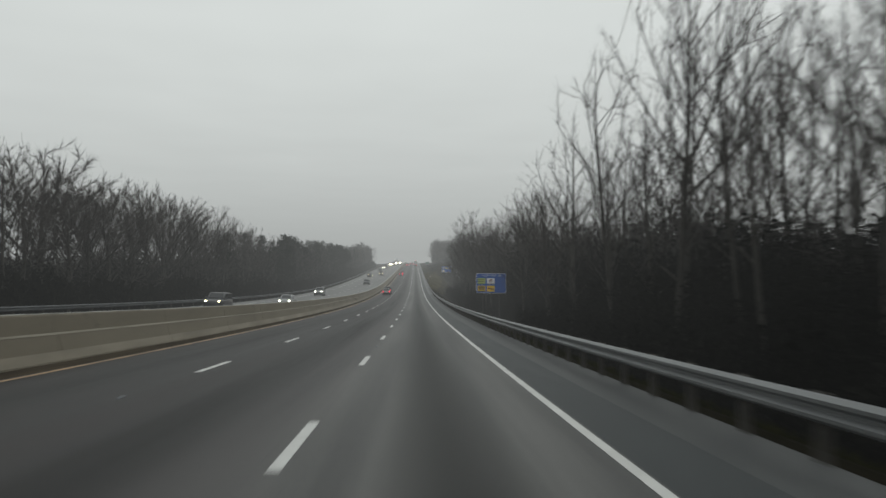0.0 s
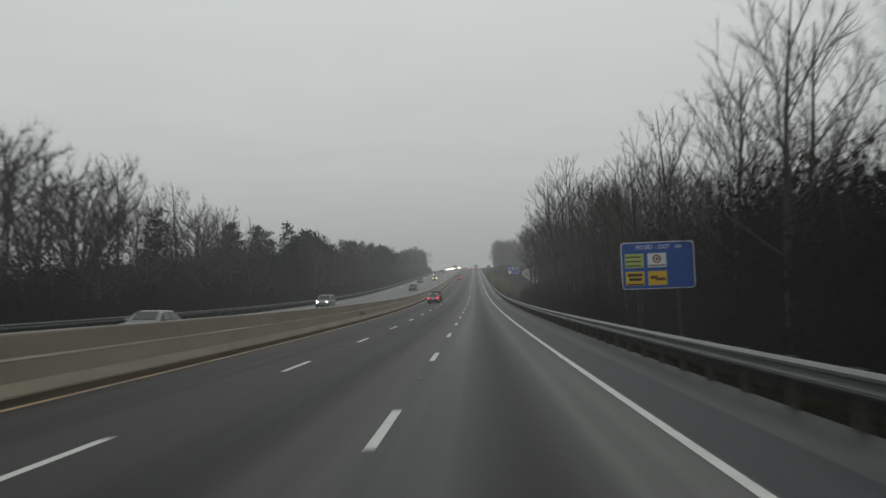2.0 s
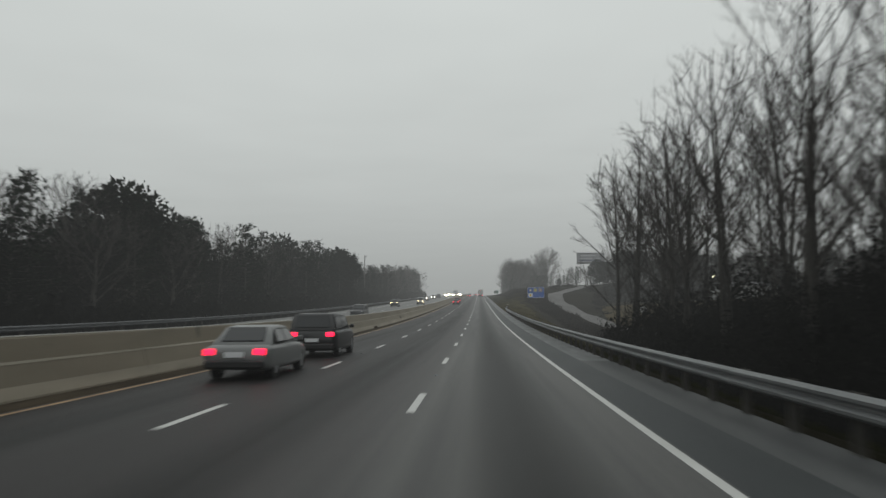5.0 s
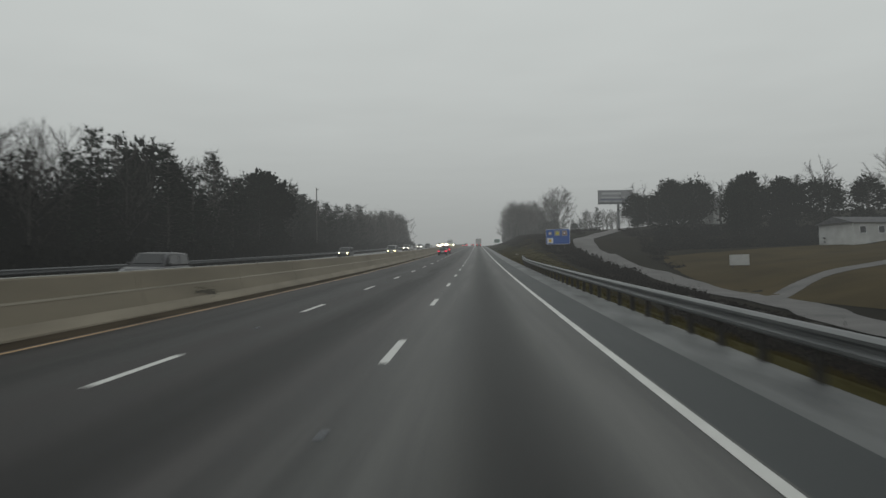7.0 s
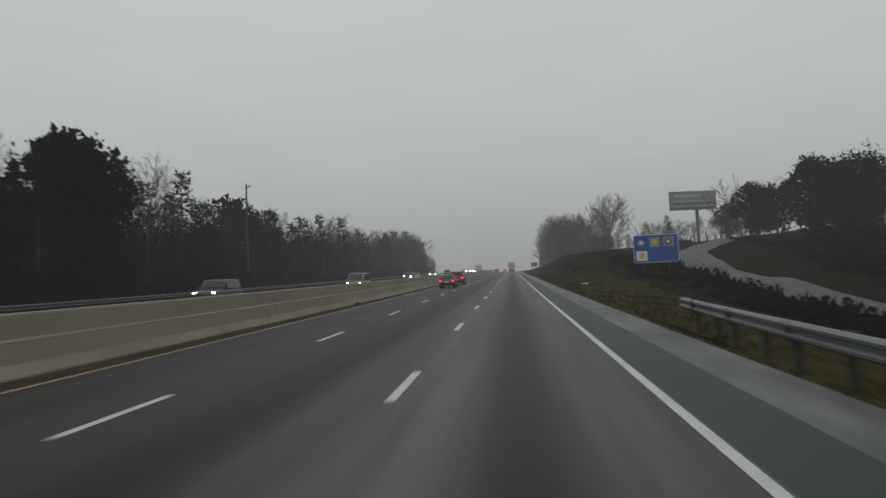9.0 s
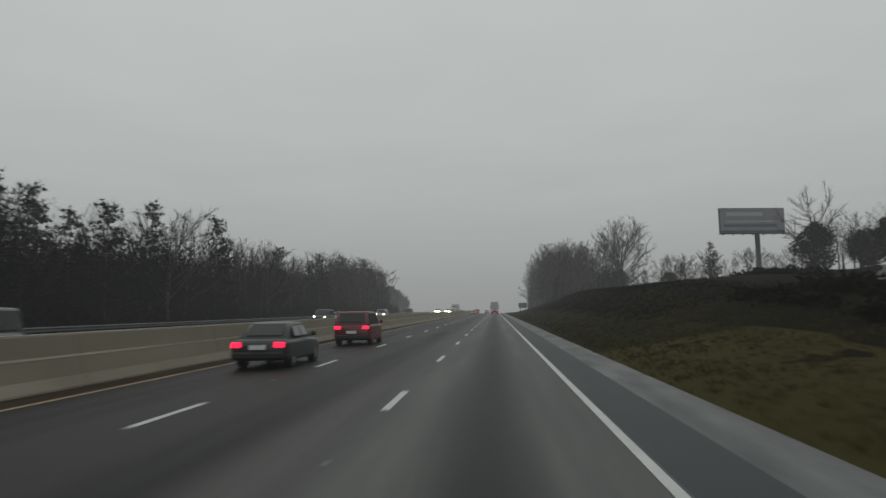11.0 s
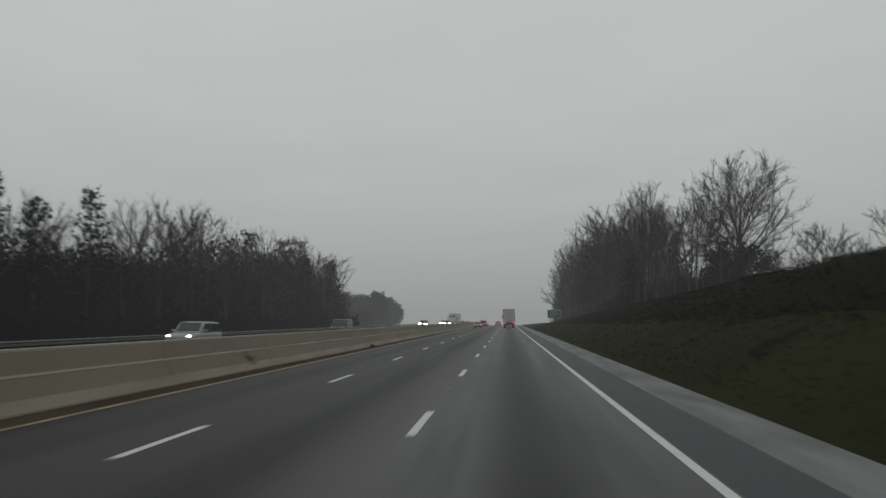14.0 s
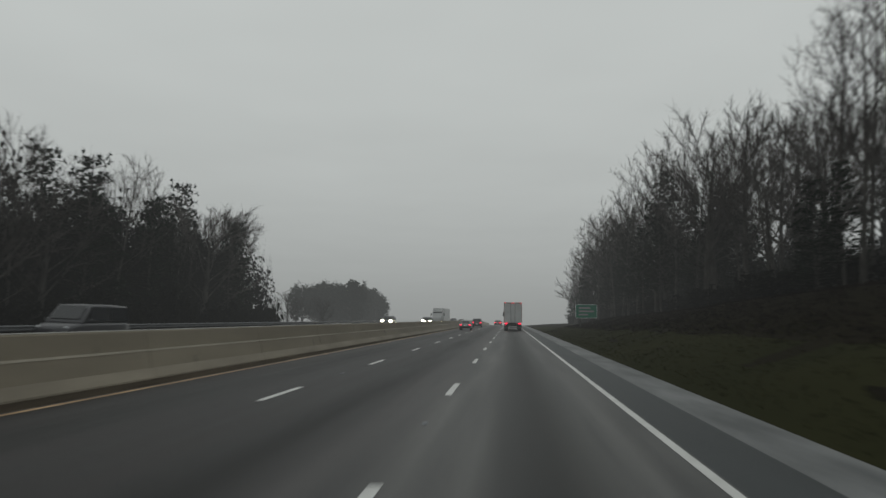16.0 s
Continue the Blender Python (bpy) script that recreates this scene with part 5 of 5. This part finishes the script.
def wheels(s, width, axles, r, wide):
    for ax in axles:
        for sd in (-1, 1):
            key = (r, wide)
            if key not in WHEEL:
                t = part("tyre", cylinder(r, wide, "X", 20), M_TYRE, s)
                rim = part("rim", cylinder(r * 0.62, wide + 0.02, "X", 14), M_RIM, t, "metal wheel rim")
                WHEEL[key] = (t.data, rim.data)
            else:
                t = part_of("tyre", WHEEL[key][0], M_TYRE, s)
                part_of("rim", WHEEL[key][1], M_RIM, t, "metal wheel rim")
            t.matrix_basis = pose(sd * (width - wide / 2 - 0.02), ax, r)


def car(label, x, y, turn, colour, shape="sedan", head=None, tail=False, category="car", big=1.0):
    """A car facing +y before it is turned; turn 180 faces the camera."""
    s = empty("car" if shape != "van" else "van", on_grade(x, y, 2.0, bank(x)) @ pose(0, 0, 0, 0, 1.7 if x < -11 else 0, 0) @ pose(0, 0, 0, 0, 0, turn))
    tagged(s, label, category, "oncoming vehicles" if turn else "vehicles going the same way")
    w = 0.90 if shape == "sedan" else 0.96
    belt = {"sedan": 0.93, "suv": 1.08, "van": 1.12}[shape]
    top = {"sedan": 1.45, "suv": 1.75, "van": 1.95}[shape]
    nose = {"sedan": 0.78, "suv": 0.98, "van": 1.0}[shape]
    ln = {"sedan": 2.38, "suv": 2.35, "van": 2.55}[shape]
    part("body", loft([(-ln, w * 0.86, 0.42, belt - 0.10, 0.12), (-ln + 0.10, w * 0.95, 0.30, belt - 0.02, 0.14), (-ln + 0.6, w, 0.24, belt, 0.14), (0, w, 0.22, belt, 0.14),
                       (ln - 1.35, w, 0.22, belt - 0.01, 0.14), (ln - 0.6, w * 0.97, 0.24, (belt + nose) / 2, 0.14), (ln - 0.12, w * 0.9, 0.28, nose - 0.05, 0.14), (ln, w * 0.8, 0.36, nose - 0.16, 0.1)]), colour, s)
    yr0, yr1, yf1, yf0 = {"sedan": (-1.75, -1.05, 0.30, 1.05), "suv": (-2.20, -1.95, 0.35, 1.05), "van": (-2.42, -2.25, 0.85, 1.65)}[shape]
    wi = w - 0.05
    wt = wi - (0.20 if shape == "sedan" else 0.14)
    part("cabin", loft([(yr0, wi, belt - 0.08, belt + 0.02, 0.04), (yr1, wt + 0.03, belt - 0.08, top - 0.05, 0.08), ((yr1 + yf1) / 2, wt + 0.05, belt - 0.08, top, 0.10),
                        (yf1, wt + 0.03, belt - 0.08, top - 0.04, 0.08), (yf0, wi, belt - 0.08, belt + 0.02, 0.04)]), colour, s, "painted roof and pillars")
    zb, zt = belt + 0.06, top - 0.14
    fr, ft = 0.14, 0.86

    def mixp(a, b, u):
        return a + (b - a) * u
    part("rear_window", quad([(-wt * 0.9, mixp(yr0, yr1, fr) - 0.02, mixp(belt, top, 0.16)), (wt * 0.9, mixp(yr0, yr1, fr) - 0.02, mixp(belt, top, 0.16)), (wt * 0.82, mixp(yr0, yr1, ft) - 0.02, mixp(belt, top, 0.84)), (-wt * 0.82, mixp(yr0, yr1, ft) - 0.02, mixp(belt, top, 0.84))], 0.035), M_PANE, s, "dark rear window")
    part("windscreen", quad([(wt * 0.92, mixp(yf0, yf1, fr) + 0.02, mixp(belt, top, 0.16)), (-wt * 0.92, mixp(yf0, yf1, fr) + 0.02, mixp(belt, top, 0.16)), (-wt * 0.84, mixp(yf0, yf1, ft) + 0.02, mixp(belt, top, 0.86)), (wt * 0.84, mixp(yf0, yf1, ft) + 0.02, mixp(belt, top, 0.86))], 0.035), M_PANE, s, "dark windscreen")
    for sd in (-1, 1):
        for y0, y1 in ((mixp(yr0, yr1, 0.75), (yr1 + yf1) / 2 - 0.05), ((yr1 + yf1) / 2 + 0.05, mixp(yf1, yf0, 0.3))):
            pts = [(sd * (wi + 0.0), y0, zb), (sd * (wi + 0.0), y1, zb), (sd * (wt + 0.045), min(y1, yf1), zt), (sd * (wt + 0.045), max(y0, yr1), zt)]
            part("side_window", quad(pts if sd > 0 else pts[::-1], 0.02), M_PANE, s, "dark side window")
        part("mirror", boxed(sd * (w + 0.10) - 0.09, sd * (w + 0.10) + 0.09, yf1 + 0.35, yf1 + 0.47, belt + 0.02, belt + 0.17, 0.03), colour, s)
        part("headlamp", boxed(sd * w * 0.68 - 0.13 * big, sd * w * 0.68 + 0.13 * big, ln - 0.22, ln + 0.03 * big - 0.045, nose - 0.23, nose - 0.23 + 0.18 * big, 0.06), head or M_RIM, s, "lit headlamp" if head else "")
        part("tail_lamp", boxed(sd * w * 0.74 - 0.17, sd * w * 0.74 + 0.17, -ln - 0.01, -ln + 0.2, belt - 0.26, belt - 0.08, 0.03), M_TAIL if tail else M_SIGN_BROWN, s, "glowing red tail lamp" if tail else "red tail lamp")
    part("rear_bumper", boxed(-w * 0.9, w * 0.9, -ln - 0.05, -ln + 0.2, 0.32, 0.55, 0.05), M_TRIM, s)
    part("front_bumper", boxed(-w * 0.86, w * 0.86, ln - 0.2, ln + 0.04, 0.28, 0.46, 0.05), M_TRIM, s)
    part("number_plate", boxed(-0.26, 0.26, -ln - 0.035, -ln, 0.62, 0.76), M_SIGN_WHITE, s)
    wheels(s, w, (-ln + 0.95, ln - 0.92), 0.33 if shape == "sedan" else 0.38, 0.22)
    return s


def paint(name, c):
    return plain(name, c, 0.4, 0.1, 0.25)


P_SILVER, P_DARK, P_WHITE = paint("silver_paint", (0.17, 0.175, 0.175)), paint("dark_grey_paint", (0.035, 0.035, 0.04)), paint("white_paint", (0.26, 0.265, 0.265))
P_RED, P_BLACK = paint("dark_red_paint", (0.14, 0.025, 0.03)), paint("black_paint", (0.012, 0.012, 0.014))

# cars going the same way
car("silver sedan with lit tail lamps in the inner lane", -7.1, 181.0, 0, P_SILVER, tail=True)
car("black sport utility car with lit tail lamps in the inner lane", -7.2, 190.5, 0, P_BLACK, "suv", tail=True)
car("dark sedan with lit tail lamps in the inner lane", -7.2, 367.0, 0, P_DARK, tail=True)
car("dark red sport utility car with lit tail lamps", -7.2, 382.0, 0, P_RED, "suv", tail=True)
car("silver sedan with lit tail lamps beside the lorry", -7.0, 597.0, 0, P_SILVER, tail=True)
car("dark sport utility car with lit tail lamps", -6.9, 634.0, 0, P_DARK, "suv", tail=True)
car("red sedan with lit tail lamps far ahead", -3.7, 690.0, 0, P_RED, tail=True)
car("dark sedan with lit tail lamps far ahead", -3.6, 712.0, 0, P_DARK, tail=True)
# oncoming cars
car("dark sport utility car with lit headlamps in the oncoming lanes", -20.6, 83.0, 180, P_DARK, "suv", head=M_HEAD)
car("white sedan with lit headlamps in the oncoming lanes", -17.0, 103.0, 180, P_WHITE, head=M_HEAD_COOL)
car("silver sport utility car with lit headlamps in the oncoming lanes", -20.6, 164.0, 180, P_SILVER, "suv", head=M_HEAD_COOL)
car("dark grey sedan behind the median barrier", -16.9, 259.0, 180, P_DARK, "suv")
car("dark sedan with lit headlamps in the oncoming lanes", -20.6, 334.0, 180, P_DARK, "suv", head=M_HEAD)
car("pale van with lit headlamps in the oncoming lanes", -16.9, 364.0, 180, P_SILVER, "van", head=M_HEAD, category="van")
car("dark sport utility car with lit headlamps behind the barrier", -20.6, 430.5, 180, P_DARK, "suv", head=M_HEAD_COOL)
car("white sedan behind the barrier", -20.4, 439.0, 180, P_WHITE)
car("white sport utility car with lit headlamps behind the barrier", -20.3, 475.0, 180, P_WHITE, "suv", head=M_HEAD_COOL)
car("grey van behind the barrier", -20.5, 518.0, 180, P_DARK, "van", category="van")
# far queue: lamps built 1.7 times too large, standing in for glare halos
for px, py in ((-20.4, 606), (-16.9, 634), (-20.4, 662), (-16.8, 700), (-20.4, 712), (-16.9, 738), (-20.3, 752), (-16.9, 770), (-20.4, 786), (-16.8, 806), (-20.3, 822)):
    car("dark car with oversized glaring headlamps far off in the oncoming lanes", px, py, 180, P_DARK, "suv", head=M_HEAD_GLARE, big=1.7)


def lorry(label, x, y, turn, box_mat, cab_mat, head=None, tail=False):
    """An articulated lorry; its trailer's doors stand at y = 0 before it is turned."""
    s = empty("lorry", on_grade(x, y, 8.0) @ pose(0, 0, 0, 0, 0, turn))
    tagged(s, label, "lorry", "oncoming vehicles" if turn else "vehicles going the same way")
    part("trailer_box", boxed(-1.28, 1.28, 0.05, 15.5, 1.15, 4.08, 0.04), box_mat, s)
    for sd in (-1, 1):
        d = part("rear_door", boxed(sd * 0.64 - 0.60, sd * 0.64 + 0.60, 0.0, 0.048, 1.22, 3.98, 0.01), box_mat, s)
        part("lock_rod", boxed(sd * 0.30 - 0.02, sd * 0.30 + 0.02, -0.03, -0.001, 1.24, 3.96), M_OLD_STEEL, d)
        part("tail_lamp", boxed(sd * 0.98 - 0.2, sd * 0.98 + 0.2, -0.04, 0.04, 0.98, 1.14, 0.02), M_TAIL if tail else M_SIGN_BROWN, s, "glowing red tail lamp")
        part("corner_strip", boxed(sd * 1.26 - 0.035, sd * 1.26 + 0.035, -0.012, 0.04, 1.16, 4.06), M_SIGN_BROWN, s, "red reflective corner strip")
        part("mudflap", boxed(sd * 0.95 - 0.3, sd * 0.95 + 0.3, 0.55, 0.58, 0.25, 0.95), M_TRIM, s)
        part("guard_leg", boxed(sd * 0.6 - 0.04, sd * 0.6 + 0.04, 0.02, 0.12, 0.55, 1.15), M_OLD_STEEL, s)
    part("head_rail", boxed(-1.28, 1.28, -0.005, 0.045, 3.99, 4.10, 0.01), M_SIGN_BROWN, s, "red header rail over the doors")
    for k in (-1.1, -0.2, 0.0, 0.2, 1.1):
        part("marker_lamp", boxed(k - 0.06, k + 0.06, -0.03, -0.006, 4.02, 4.08), M_MARKER if tail else M_SIGN_BROWN, s, "small red marker lamp")
    part("guard_bar", boxed(-1.2, 1.2, 0.0, 0.1, 0.45, 0.56, 0.02), M_OLD_STEEL, s, "rear underride bar")
    part("chassis", boxed(-0.5, 0.5, 0.2, 17.5, 0.85, 1.148), M_TRIM, s)
    part("cab", loft([(16.0, 1.15, 0.7, 3.4, 0.25), (16.6, 1.2, 0.6, 3.7, 0.25), (18.0, 1.2, 0.5, 3.6, 0.25), (18.7, 1.15, 0.5, 2.4, 0.2), (20.6, 1.0, 0.5, 1.95, 0.25), (20.9, 0.9, 0.55, 1.6, 0.2)]), cab_mat, s)
    part("windscreen", quad([(1.0, 18.66, 2.3), (-1.0, 18.66, 2.3), (-1.0, 18.2, 3.2), (1.0, 18.2, 3.2)], 0.05), M_PANE, s)
    for sd in (-1, 1):
        part("mirror", boxed(sd * 1.5 - 0.1, sd * 1.5 + 0.1, 18.3, 18.4, 2.2, 2.9, 0.03), M_TRIM, s)
        part("mirror_arm", boxed(min(sd * 1.1, sd * 1.42), max(sd * 1.1, sd * 1.42), 18.33, 18.37, 2.55, 2.6), M_TRIM, s)
        part("headlamp", boxed(sd * 0.85 - 0.15, sd * 0.85 + 0.15, 20.5, 20.88, 0.95, 1.2, 0.03), head or M_RIM, s)
    wheels(s, 1.27, (1.3, 2.6, 15.6, 16.9, 20.0), 0.5, 0.5)
    return s


lorry("pale grey articulated lorry with lit red tail and marker lamps", 0.05, 592.0, 0, M_TRAILER, P_WHITE, tail=True)
lorry("white oncoming lorry with lit headlamps far ahead", -16.9, 672.0, 180, M_TRAILER, P_WHITE, head=M_HEAD)
